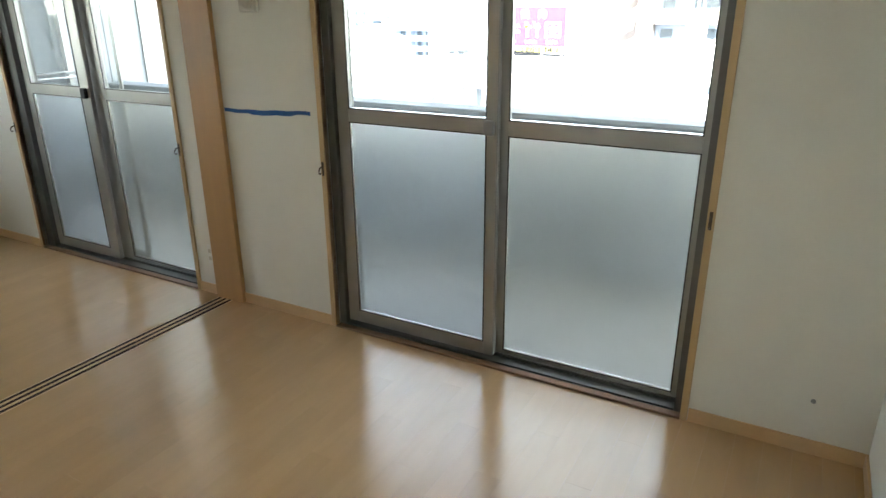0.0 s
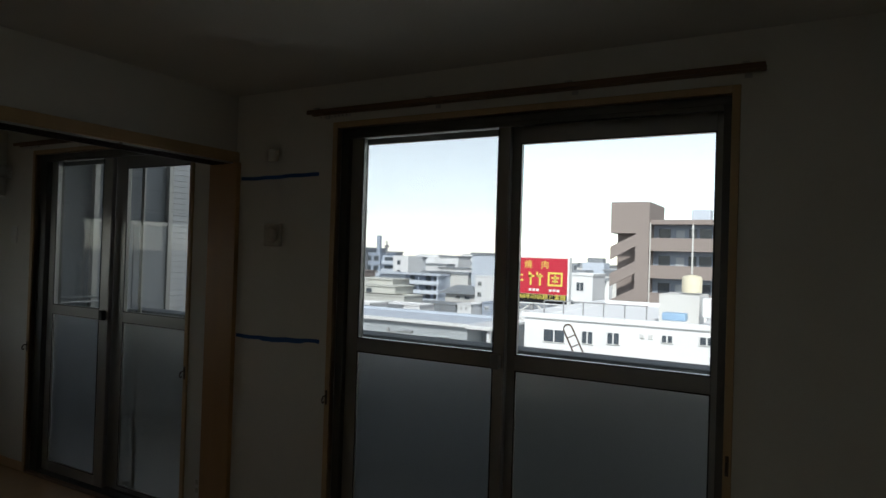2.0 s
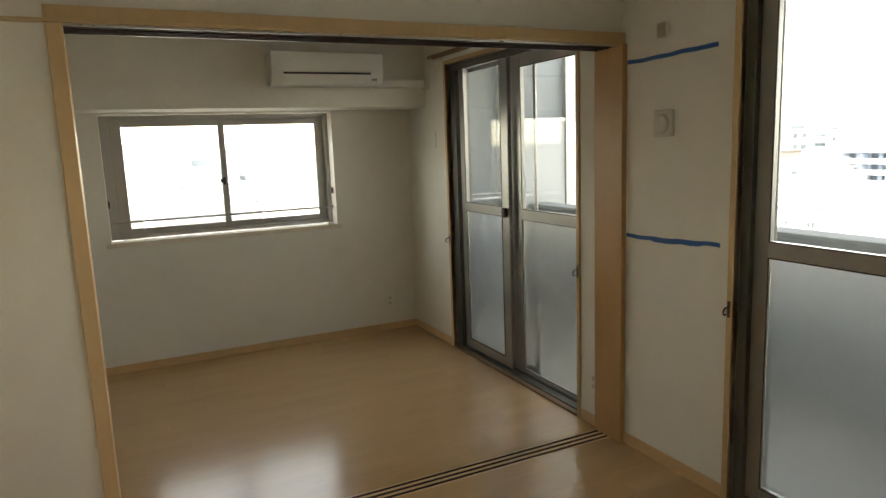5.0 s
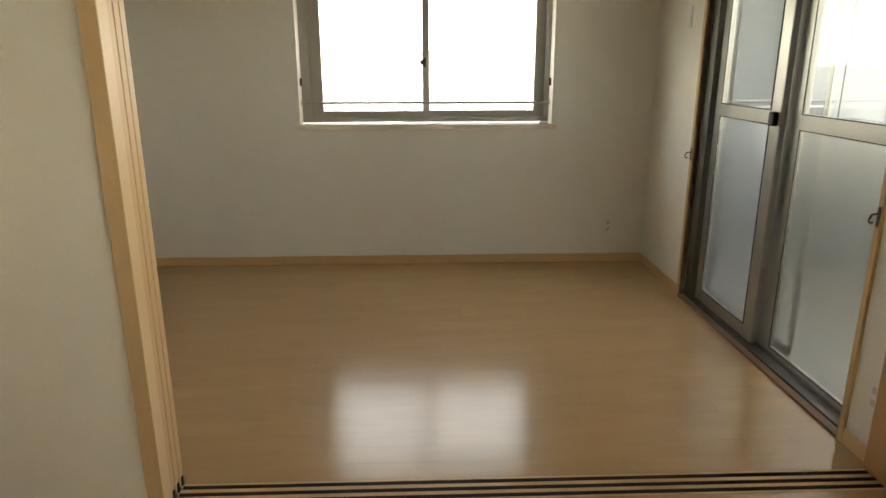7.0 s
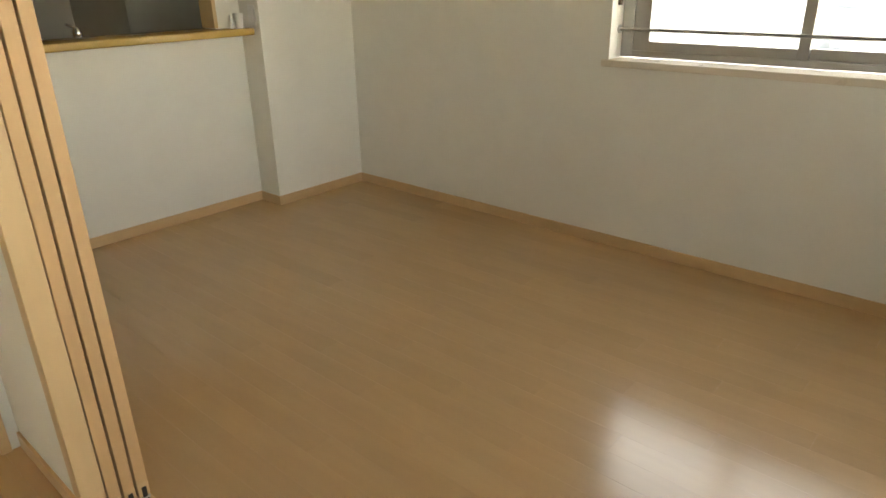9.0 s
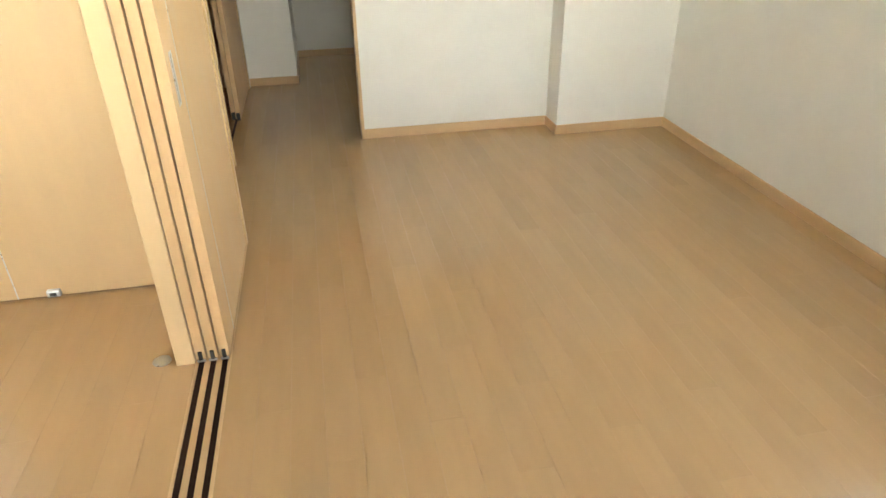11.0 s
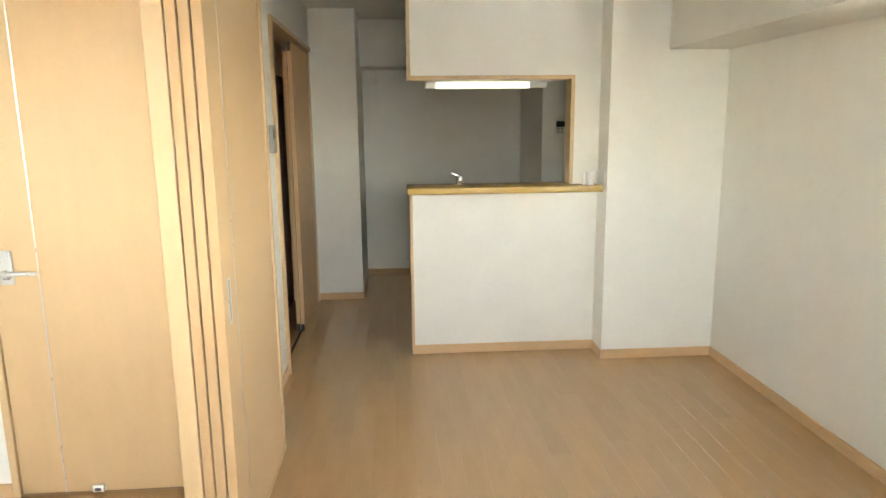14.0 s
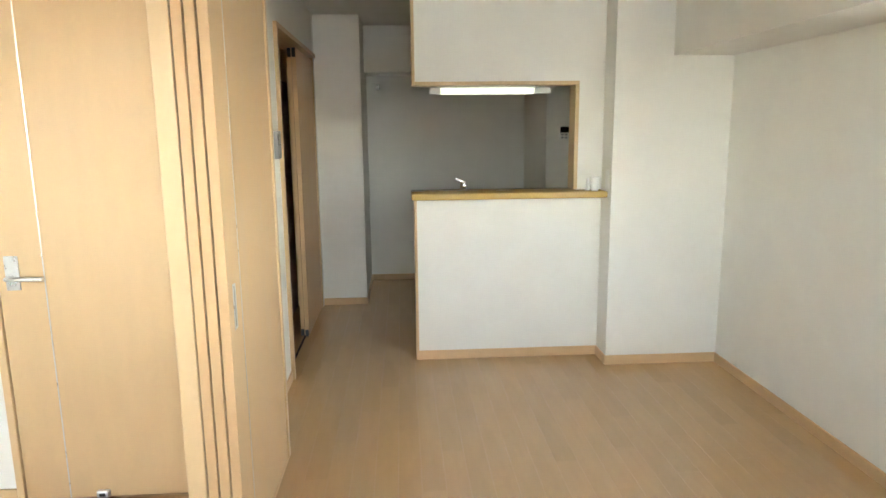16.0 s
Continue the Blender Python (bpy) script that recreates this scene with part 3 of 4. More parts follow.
# ---- kitchen counter ----
def counter():
    structure("counter_end_board", boxes((-0.638, -0.620, CY - 0.13, CY + 0.012, 0, 1.055), bevel=0.003), M_BASE, "light wood end board of the counter wall", "trim")
    structure("hatch_trim", boxes((-0.638, -0.618, CY - 0.13, CY + 0.012, 1.742, CZ), (-1.652, -0.638, CY - 0.13, CY + 0.012, 1.742, 1.765), (-1.652, -1.627, CY - 0.13, CY + 0.012, 1.10, 1.742), bevel=0.002, seg=1), M_TRIM, "light wood trim round the serving hatch", "trim")
    single("countertop", boxes((-1.810, -0.604, CY - 0.17, CY + 0.148, 1.056, 1.096), bevel=0.011, seg=4), M_COUNTER, "glossy honey-brown wooden counter ledge on the half wall", "countertop", smooth=True)
    k = thing("kitchen_unit", (-1.122, -4.9, 0), "kitchen sink unit behind the half wall", "kitchen unit")
    part("body", boxes((-1.807, -0.672, -5.17, CY - 0.135, 0.08, 0.82), bevel=0.003), M_CAB, k)
    part("plinth", boxes((-1.807, -0.692, -5.11, CY - 0.14, 0.0, 0.08)), M_DARK, k)
    part("worktop", boxes((-1.807, -0.662, -5.20, CY - 0.135, 0.82, 0.86), bevel=0.006), M_STEEL, k, "stainless steel worktop")
    for i in range(3):
        dr = part("unit_door", boxes((-1.797 + i * 0.373, -1.432 + i * 0.373, -5.19, -5.171, 0.10, 0.80), bevel=0.003), M_CAB, k)
        part("unit_handle", boxes((-1.672 + i * 0.373, -1.572 + i * 0.373, -5.206, -5.191, 0.745, 0.757), bevel=0.003), M_STEEL, dr)
    f = thing("tap", (-0.958, -4.70, 0.86), "chrome lever tap rising behind the counter", "tap")
    tb = bmesh.new()
    lathe(tb, (-0.958, -4.70, 0.86), (0, 0, 1), [(0.028, 0), (0.028, 0.02), (0.021, 0.03), (0.021, 0.22), (0.025, 0.225), (0.026, 0.258), (0.020, 0.276), (0.006, 0.282)])
    part("tap_body", tb, M_CHROME, f, smooth=True)
    tb = bmesh.new()
    tube(tb, [(-0.958, -4.71, 0.98), (-0.962, -4.79, 1.01), (-0.967, -4.89, 1.015), (-0.969, -4.94, 1.00)], 0.012, 12)
    part("spout", tb, M_CHROME, f, smooth=True)
    tb = bmesh.new()
    tube(tb, [(-0.958, -4.70, 1.132), (-0.934, -4.695, 1.145), (-0.904, -4.69, 1.158)], 0.0075, 10)
    part("tap_lever", tb, M_CHROME, f, smooth=True)
    lm = thing("kitchen_lamp", (-1.152, -4.66, 1.765), "lit fluorescent strip lamp over the sink", "lamp")
    part("lamp_base", boxes((-1.552, -0.747, -4.72, -4.60, 1.738, 1.765), bevel=0.004), M_PLASTIC, lm)
    tb = bmesh.new()
    tube(tb, [(-0.807, -4.66, 1.722), (-0.822, -4.66, 1.722), (-1.392, -4.66, 1.722), (-1.407, -4.66, 1.722)], 0.024, 16)
    part("diffuser", tb, M_LAMP, lm, "glowing white diffuser", smooth=True)
    for xx in (-0.772, -1.482):
        part("end_cap", boxes((xx - 0.035, xx + 0.035 if xx > -1.1 else xx + 0.075, -4.688, -4.632, 1.700, 1.740), bevel=0.006), M_PLASTIC, lm)
    structure("cupboard_soffit", boxes((-1.812, -0.638, -4.90, CY - 0.135, 1.766, CZ)), M_CAB, "hanging cupboard block over the sink", "cupboard")
    cp = bmesh.new()
    lathe(cp, (-1.739, CY + 0.095, 1.0965), (0, 0, 1), [(0.020, 0), (0.022, 0.002), (0.029, 0.082), (0.030, 0.085), (0.0275, 0.084), (0.020, 0.006)])
    single("cup", cp, M_PLASTIC, "small white plastic cup on the counter", "cup", smooth=True)
    cp = bmesh.new()
    lathe(cp, (-1.704, CY + 0.07, 1.0965), (0, 0, 1), [(0.011, 0), (0.011, 0.05), (0.007, 0.058), (0.007, 0.075)])
    single("small_bottle", cp, M_PLASTIC, "small white bottle beside the cup", "bottle", smooth=True)


counter()


def plate(name, x0, x1, y0, y1, z0, z1, label, keys=(), mat=None):
    p = thing(name, ((x0 + x1) / 2, (y0 + y1) / 2, (z0 + z1) / 2), label, name.replace("_", " "))
    part("cover", boxes((x0, x1, y0, y1, z0, z1), bevel=0.0025), mat or M_PLASTIC, p)
    for r in keys:
        part("key", boxes(r[:6], bevel=0.001, seg=1), r[6], p)
    return p


plate("water_heater_panel", -1.967, -1.857, -5.81, -5.792, 1.385, 1.497, "white water-heater control panel with a dark screen",
      [(-1.960, -1.864, -5.793, -5.790, 1.442, 1.490, M_BLACK)] + [(-1.954 + i * 0.031, -1.934 + i * 0.031, -5.793, -5.789, z, z + 0.012, M_GREY) for i in range(3) for z in (1.395, 1.42)])
plate("light_switch", -1.812, -1.804, CY + 0.10, CY + 0.165, 1.11, 1.225, "white switch plate on the corner pillar", [(-1.805, -1.802, CY + 0.115, CY + 0.15, 1.128, 1.207, M_PLASTIC)])
plate("intercom", HX - 0.022, HX, -4.10, -4.0, 1.33, 1.48, "grey door intercom on the wall", [(HX - 0.024, HX - 0.021, -4.085, -4.015, 1.41, 1.465, M_BLACK), (HX - 0.024, HX - 0.021, -4.08, -4.02, 1.345, 1.38, M_GREY)], M_GREY)
plate("wall_outlet", HX - 0.008, HX, -3.98, -3.91, 0.24, 0.36, "white wall outlet low on the wall")
plate("wall_outlet", WX, WX + 0.008, -0.285, -0.215, 0.20, 0.32, "white wall outlet above the baseboard", [(WX + 0.007, WX + 0.0095, -0.262, -0.238, z, z + 0.025, M_STAIN) for z in (0.225, 0.27)])
plate("wall_outlet", -0.075, -0.035, -0.008, 0, 0.19, 0.31, "narrow white wall outlet above the baseboard", [(-0.066, -0.044, -0.0095, -0.007, z, z + 0.025, M_STAIN) for z in (0.215, 0.26)])
plate("switch_plate", -2.05, -1.98, -0.008, 0, 1.56, 1.68, "white switch plate beside the window", [(-2.035, -1.995, -0.0105, -0.007, 1.58, 1.66, M_PLASTIC)])
hk = bmesh.new()
for r in ((-0.35, -0.325, KY, KY + 0.004, 1.855, 1.905), (-0.35, -0.325, KY + 0.004, KY + 0.03, 1.855, 1.862)):
    box(hk, *r)
single("wall_hook", hk, M_CHROME, "small bright metal hook on the kitchen wall", "hook")
cap = thing("sleeve_cap", (0.452, 0.0, 1.643), "beige plastic pipe-sleeve cover on the wall", "wall cap")
part("cover", boxes((0.392, 0.512, -0.020, 0.0, 1.585, 1.705), bevel=0.009, seg=3), M_STAIN, cap, smooth=True)
ca = bmesh.new()
lathe(ca, (0.452, -0.020, 1.643), (0, -1, 0), [(0.042, 0), (0.042, 0.008), (0.036, 0.014), (0.004, 0.015)])
part("lid", ca, M_STAIN, cap, smooth=True)
single("sleeve_cap", boxes((0.406, 0.470, -0.022, 0.0, 2.022, 2.09), bevel=0.010, seg=3), M_STAIN, "small beige cover high on the wall", "wall cap", smooth=True)
ca = bmesh.new()
lathe(ca, (3.074, 0.0, 0.222), (0, -1, 0), [(0.009, 0), (0.009, 0.003), (0.005, 0.004)])
single("cable_hole", ca, M_GREY, "small dark grey cable plug low on the wall", "wall plug")

# masking tape, slightly wavy and torn
for z, xr in ((1.946, 0.739), (1.112, 0.776)):
    tp = bmesh.new()
    n = 24
    rows = []
    for i in range(n + 1):
        x = 0.2 + (xr - 0.2) * i / n
        zz = z + (0.026 * (x - 0.45) if z < 1.5 else 0.006 * (x - 0.45)) + 0.003 * math.sin(x * 9 + z) + 0.0015 * math.sin(x * 37)
        lo = 0.009 + (0.006 if z < 1.5 and 0.3 < i / n < 0.8 else 0.0) + 0.002 * random.random()
        rows.append((tp.verts.new((x, -0.0012, zz - lo)), tp.verts.new((x, -0.0012, zz + 0.009)), tp.verts.new((x, -0.0002, zz - lo)), tp.verts.new((x, -0.0002, zz + 0.009))))
    for a, c in zip(rows, rows[1:]):
        for i, j in ((0, 1), (1, 3), (3, 2), (2, 0)):
            tp.faces.new((a[i], a[j], c[j], c[i]))
    single("masking_tape", tp, M_TAPE, "strip of blue masking tape stuck across the wall", "tape", "blue tape strips")


def tie_hook(x):
    h = thing("tie_hook", (x, -0.012, 0.86), "small dark bronze curtain hook on the casing", "curtain hook", "curtain hooks")
    part("hook_plate", boxes((x - 0.006, x + 0.006, -0.016, -0.012, 0.825, 0.895), bevel=0.0015), M_BRONZE, h)
    t = bmesh.new()
    tube(t, [(x, -0.014, 0.872), (x, -0.038, 0.868), (x, -0.046, 0.850), (x, -0.046, 0.845), (x, -0.038, 0.838), (x, -0.03, 0.842)], 0.0035, 8)
    part("hook", t, M_BRONZE, h, smooth=True)


for x in (WIN_A[0] - 0.014, WIN_A[1] + 0.014, WIN_B[0] - 0.014, WIN_B[1] + 0.014):
    tie_hook(x)


def curtain_rail(x0, x1, z):
    r = thing("curtain_rail", ((x0 + x1) / 2, -0.05, z), "brown double curtain rail above the window", "curtain rail", "curtain rails")
    for y in (-0.045, -0.085):
        part("rail", boxes((x0, x1, y - 0.007, y + 0.007, z - 0.012, z + 0.008), bevel=0.002), M_SHADE, r)
    for i in range(4):
        x = x0 + 0.06 + (x1 - x0 - 0.12) * i / 3
        part("bracket", boxes((x - 0.012, x + 0.012, -0.095, 0.0, z + 0.009, z + 0.014), (x - 0.012, x + 0.012, -0.004, 0.0, z - 0.02, z + 0.03)), M_STEEL, r)
    for i in range(9):
        x = x0 + 0.05 + 0.022 * i
        part("runner", boxes((x - 0.004, x + 0.004, -0.05, -0.04, z - 0.026, z - 0.013)), M_PLASTIC, r)


curtain_rail(WIN_B[0] - 0.13, WIN_B[1] + 0.11, 2.24)
curtain_rail(WIN_A[0] - 0.13, WIN_A[1] + 0.11, 2.235)


def air_conditioner():
    y0, y1, z0, z1, xb = -1.245, -0.425, 2.035, 2.264, -2.158
    a = thing("air_conditioner", (xb, (y0 + y1) / 2, z0), "white wall-mounted air conditioner on the beam", "air conditioner")
    prof = [(0, z0 + 0.01), (0.10, z0), (0.165, z0 + 0.015), (0.198, z0 + 0.07), (0.205, z0 + 0.13), (0.205, z1 - 0.015), (0.195, z1), (0, z1)]
    b = bmesh.new()
    rows = [[b.verts.new((xb + d, y, z)) for d, z in prof] for y in (y0, y1)]
    for i in range(len(prof)):
        j = (i + 1) % len(prof)
        b.faces.new((rows[0][i], rows[0][j], rows[1][j], rows[1][i]))
    b.faces.new(rows[0])
    b.faces.new(rows[1][::-1])
    bmesh.ops.bevel(b, geom=list(b.edges), offset=0.005, segments=2, affect="EDGES", clamp_overlap=True)
    part("body", b, M_PLASTIC, a, smooth=True)
    part("louvre", boxes((xb + 0.115, xb + 0.185, y0 + 0.08, y1 - 0.08, z0 + 0.012, z0 + 0.018)), M_PLASTIC, a)
    part("outlet_slot", boxes((xb + 0.199, xb + 0.2075, y0 + 0.08, y1 - 0.10, z0 + 0.078, z0 + 0.092), bevel=0.002), M_DARK, a, "dark air slot")
    part("display", boxes((xb + 0.19, xb + 0.2, y1 - 0.09, y1 - 0.05, z0 + 0.035, z0 + 0.05)), M_GREY, a)
    d = thing("pipe_cover", (xb, -0.22, 2.06), "white pipe cover from the air conditioner to the wall", "pipe cover")
    part("duct", boxes((xb, xb + 0.065, y1, -0.002, 2.035, 2.095), bevel=0.008), M_PLASTIC, d)
    part("duct_collar", boxes((xb, xb + 0.085, -0.03, -0.001, 2.02, 2.11), bevel=0.006), M_PLASTIC, d)


air_conditioner()


# ---- balcony ----
GROUND = -12.5
structure("balcony_floor", boxes((-2.9, EX + 0.6, N1, 1.62, -0.20, -0.06)), M_CONC, "grey concrete balcony floor", "balcony")
structure("balcony_parapet", boxes((-2.7, EX + 0.6, 1.36, 1.50, -0.06, 0.955), (-2.7, EX + 0.6, 1.33, 1.53, 0.955, 0.985), bevel=0.004, seg=1), M_PARA, "grey solid balcony parapet with a metal cap", "parapet")
structure("balcony_soffit", boxes((-2.9, EX + 0.6, 0.2, 1.5, 2.42, 2.60)), M_SOFFIT, "pale painted underside of the balcony above", "balcony")
structure("balcony_side_wall", boxes((EX + 0.6, EX + 0.75, N1, 1.6, -0.2, 2.6)), M_PARA, "grey balcony side wall", "wall")
# Unseen storeys, raised high to keep the sun off the balcony end
structure("roof", boxes((WX - 0.2, EX + 0.2, KY - 0.2, 0.2, CZ + 0.2, CZ + 6.0)), M_CONC, "unseen concrete storeys above, added to block the sun", "roof")
structure("storey_below", boxes((WX - 0.2, EX + 0.75, KY - 0.2, N1, GROUND, -0.2)), M_CONC, "building storeys below the flat", "building")


def balcony_screen():
    s = thing("balcony_screen", (-2.72, 0.9, -0.06), "grey board screen at the balcony end", "screen")
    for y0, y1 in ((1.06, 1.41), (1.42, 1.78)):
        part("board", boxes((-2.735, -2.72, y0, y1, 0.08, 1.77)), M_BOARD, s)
    for y in (1.03, 1.80):
        part("upright", boxes((-2.75, -2.70, y - 0.025, y + 0.025, -0.06, 2.42), bevel=0.003), M_ALU, s)
    for z in (0.05, 1.79):
        part("crossbar", boxes((-2.745, -2.708, 1.03, 1.80, z - 0.02, z + 0.02), bevel=0.003), M_ALU, s)
    for z, r, mt in ((1.105, 0.012, M_GREY), (1.065, 0.009, M_STEEL)):
        w = bmesh.new()
        tube(w, [(-2.69, 0.22, z), (-2.69, 1.34, z)], r)
        part("guard_bar", w, mt, s, smooth=True)


balcony_screen()
structure("balcony_end_wall", boxes((-2.95, -2.775, N1, 1.84, -0.2, 2.42)), M_PARA, "grey wall closing the balcony end", "wall")
column = structure("tiled_column", boxes((-3.30, -2.762, 1.84, 2.55, GROUND, 4.5)), M_GROUT, "white tiled column at the balcony end", "column")
tile_long = mesh_of("tile", boxes((0, 0.008, -0.112, 0.112, -0.026, 0.026), bevel=0.002, seg=1), M_TILE)
for k in range(36):
    for j in range(3):
        y = 1.955 + 0.23 * j
        t = new("tile", tile_long)
        t.location = (-2.763, y, 0.35 + 0.058 * k)
        t.parent = column

# ---- town ----
M_WHITE = material("white_render", (0.80, 0.80, 0.80), 0.85, vary=0.06, scale=0.6)
M_OFF = material("pale_render", (0.66, 0.65, 0.62), 0.85, vary=0.08, scale=0.6)
M_BROWN = material("brown_tile", (0.30, 0.25, 0.225), 0.8, vary=0.06, scale=0.8)
M_BLUEG = material("blue_grey_render", (0.36, 0.41, 0.49), 0.8, vary=0.08, scale=0.4)
M_LBLUE = material("pale_blue_render", (0.56, 0.61, 0.68), 0.8, vary=0.06, scale=0.4)
M_ROOF = material("grey_roof", (0.27, 0.29, 0.31), 0.8, vary=0.15, scale=0.7)
M_PANE = material("dark_window", (0.07, 0.085, 0.10), 0.15, vary=0.2, scale=0.9)
M_DOORG = material("pale_door", (0.55, 0.58, 0.60), 0.5)
M_RED = material("sign_red", (0.52, 0.022, 0.045), 0.4, vary=0.04)
M_YELL = material("sign_yellow", (0.78, 0.66, 0.12), 0.4)
M_WHT = material("sign_white", (0.8, 0.8, 0.78), 0.4)
# Grey set low: the long building's soft, sunless light is put into it
M_GREYW = material("soft_lit_render", (0.46, 0.49, 0.51), 0.85, vary=0.1, scale=0.8)
M_CREAM = material("cream_render", (0.60, 0.60, 0.55), 0.85, vary=0.09, scale=0.7)
M_PALEB = material("balcony_paint", (0.66, 0.71, 0.78), 0.8, vary=0.06, scale=0.4)
M_GRD = material("town_ground", (0.16, 0.16, 0.155), 0.9, vary=0.2, scale=0.05)

structure("ground", boxes((-2500, 2500, -2500, 2500, GROUND - 1, GROUND)), M_GRD, "grey town ground reaching the horizon", "ground")


def house(name, label, x0, x1, y0, y1, top, mat, wins=(), cap=0.25, base=GROUND, trim=None):
    """A flat-roofed block with its parapet and windows on the side that faces the flat."""
    h = thing(name, ((x0 + x1) / 2, (y0 + y1) / 2, base), label, "building")
    part("wall", boxes((x0, x1, y0, y1, base, top)), mat, h)
    if cap:
        part("roof_edge", boxes((x0 - 0.1, x1 + 0.1, y0 - 0.1, y0 + 0.15, top, top + cap), (x0 - 0.1, x1 + 0.1, y1 - 0.15, y1 + 0.1, top, top + cap), (x0 - 0.1, x0 + 0.15, y0, y1, top, top + cap), (x1 - 0.15, x1 + 0.1, y0, y1, top, top + cap)), mat, h)
    for a, b, c, d in wins:
        w = part("window", boxes((a, b, y0 - 0.06, y0 + 0.05, c, d), bevel=0.03, seg=1), trim or M_WHT, h)
        m = (a + b) / 2
        for p0, p1 in ((a + 0.06, m - 0.03), (m + 0.03, b - 0.06)):
            part("pane", boxes((p0, p1, y0 - 0.075, y0 - 0.055, c + 0.06, d - 0.06)), M_PANE, w)
    return h


# white building across the street, with its roof ladder
wr = [(-7.45, -6.43, -0.72, -0.10), (-5.78, -5.23, -0.66, -0.05), (-4.72, -4.15, -0.58, -0.02), (-3.40, -3.20, -0.22, 0.03), (-3.06, -2.86, -0.22, 0.03), (-2.59, -2.10, -0.33, 0.05), (-1.2, -0.6, -0.3, 0.1),
      (-7.3, -6.3, -3.4, -2.4), (-4.7, -4.1, -1.95, -1.3), (-3.0, -2.4, -1.95, -1.4), (-1.5, -0.9, -1.95, -1.3)]
h = house("white_building", "white flat-roofed building across the street", -8.3, 9.0, 24, 36, 0.30, M_WHITE, wr, 0.22)
part("penthouse", boxes((-3.1, -1.5, 26, 28.5, 0.3, 1.50)), M_OFF, h)
part("roof_fence", boxes(*[(x, x + 0.05, 25.4, 25.45, 0.3, 1.0) for x in [-8 + 0.9 * i for i in range(6)]], (-8, -3.4, 25.4, 25.45, 0.95, 1.0)), M_GREY, h)
tk = thing("water_tank", (-2.0, 28.0, 1.5), "cream rooftop water tank", "tank")
b = bmesh.new()
lathe(b, (-1.95, 27.4, 1.5), (0, 0, 1), [(0.42, 0), (0.42, 0.62), (0.34, 0.72), (0.05, 0.78)], 18)
part("drum", b, material("cream_tank", (0.70, 0.64, 0.48), 0.6), tk, smooth=True)
part("tank_stand", boxes((-2.3, -1.6, 27.1, 27.7, 1.5, 1.53)), M_GREY, tk)
single("roof_unit", boxes((-1.2, -0.5, 25.2, 25.9, 0.5, 1.25), (-1.15, -1.05, 25.25, 25.85, 0.3, 0.5), (-0.65, -0.55, 25.25, 25.85, 0.3, 0.5), bevel=0.02), M_WHT, "white rooftop air-conditioning unit", "rooftop unit", base=(-0.85, 25.5, 0.3))
single("roof_sheet", boxes((-2.6, -1.7, 24.6, 25.2, 0.31, 0.62), bevel=0.05), material("blue_sheet", (0.30, 0.45, 0.62), 0.6, vary=0.2, scale=3), "pale blue tarpaulin bundle on the roof", "tarpaulin", base=(-2.1, 24.9, 0.31))

ld = thing("escape_ladder", (-3.5, 18.0, -2.2), "steel loop ladder head leaning up past the parapet", "ladder")
b = bmesh.new()
lx0, lz0, lx1, lz1, ly = -3.50, -0.95, -4.12, 0.28, 18.0
dx, dz = lx1 - lx0, lz1 - lz0
ln = math.hypot(dx, dz)
ux, uz = dx / ln, dz / ln
pxn, pzn = uz, -ux
w2 = 0.15
loop = [(lx0 + pxn * w2 - ux * 4, ly, lz0 + pzn * w2 - uz * 4), (lx1 + pxn * w2, ly, lz1 + pzn * w2)]
loop += [(lx1 + pxn * w2 * math.cos(a) + ux * w2 * math.sin(a), ly, lz1 + pzn * w2 * math.cos(a) + uz * w2 * math.sin(a)) for a in [math.pi * i / 8 for i in range(1, 8)]]
loop += [(lx1 - pxn * w2, ly, lz1 - pzn * w2), (lx0 - pxn * w2 - ux * 4, ly, lz0 - pzn * w2 - uz * 4)]
tube(b, loop, 0.028, 8)
part("stile", b, M_BRONZE, ld, smooth=True)
for i in range(6):
    s = 0.25 + i * 0.32
    b = bmesh.new()
    cx, cz = lx1 - ux * s, lz1 - uz * s
    tube(b, [(cx + pxn * w2, ly, cz + pzn * w2), (cx - pxn * w2, ly, cz - pzn * w2)], 0.02, 8)
    part("rung", b, M_BRONZE, ld, smooth=True)
house("low_block", "low grey block carrying the steel ladder", -9.0, 1.0, 17.5, 19.5, -2.2, M_OFF, (), 0.1)

wl = [(-15.26, -14.82, -0.9, -0.55), (-14.07, -13.64, -0.87, -0.52), (-13.38, -13.16, -0.8, -0.53), (-12.92, -12.70, -0.8, -0.52), (-11.76, -11.53, -0.78, -0.48), (-11.08, -10.37, -0.92, -0.45)]
h = house("long_building", "long pale low building with a flat roof across the street", -19.0, -9.6, 22, 25, 0.10, M_GREYW, wl, 0.0, trim=M_GREYW)
part("roof", boxes((-19.2, -9.4, 21.8, 25.2, 0.10, 0.17), (-19.2, -9.4, 24.9, 25.2, 0.17, 0.28)), M_LBLUE, h)
# Dark block stands for the shaded opening under the porch roof
part("porch_opening", boxes((-9.6, -8.2, 23.4, 25, GROUND, 0.05)), M_ROOF, h)
part("porch_roof", boxes((-9.4, -8.2, 21.4, 25, 0.0, 0.16), bevel=0.02, seg=1), M_WHITE, h)
part("porch_post", boxes((-8.5, -8.36, 21.6, 21.75, GROUND, 0.0)), M_WHITE, h)
part("fascia", boxes((-19.2, -9.4, 21.74, 21.8, 0.02, 0.17)), M_WHITE, h)
sl = thing("street_lamp", (-13.2, 19.5, GROUND), "grey street lamp with a long arm", "street lamp")
b = bmesh.new()
tube(b, [(-11.9, 19.5, GROUND), (-11.9, 19.5, -0.18)], 0.06)
part("mast", b, M_GREY, sl, smooth=True)
b = bmesh.new()
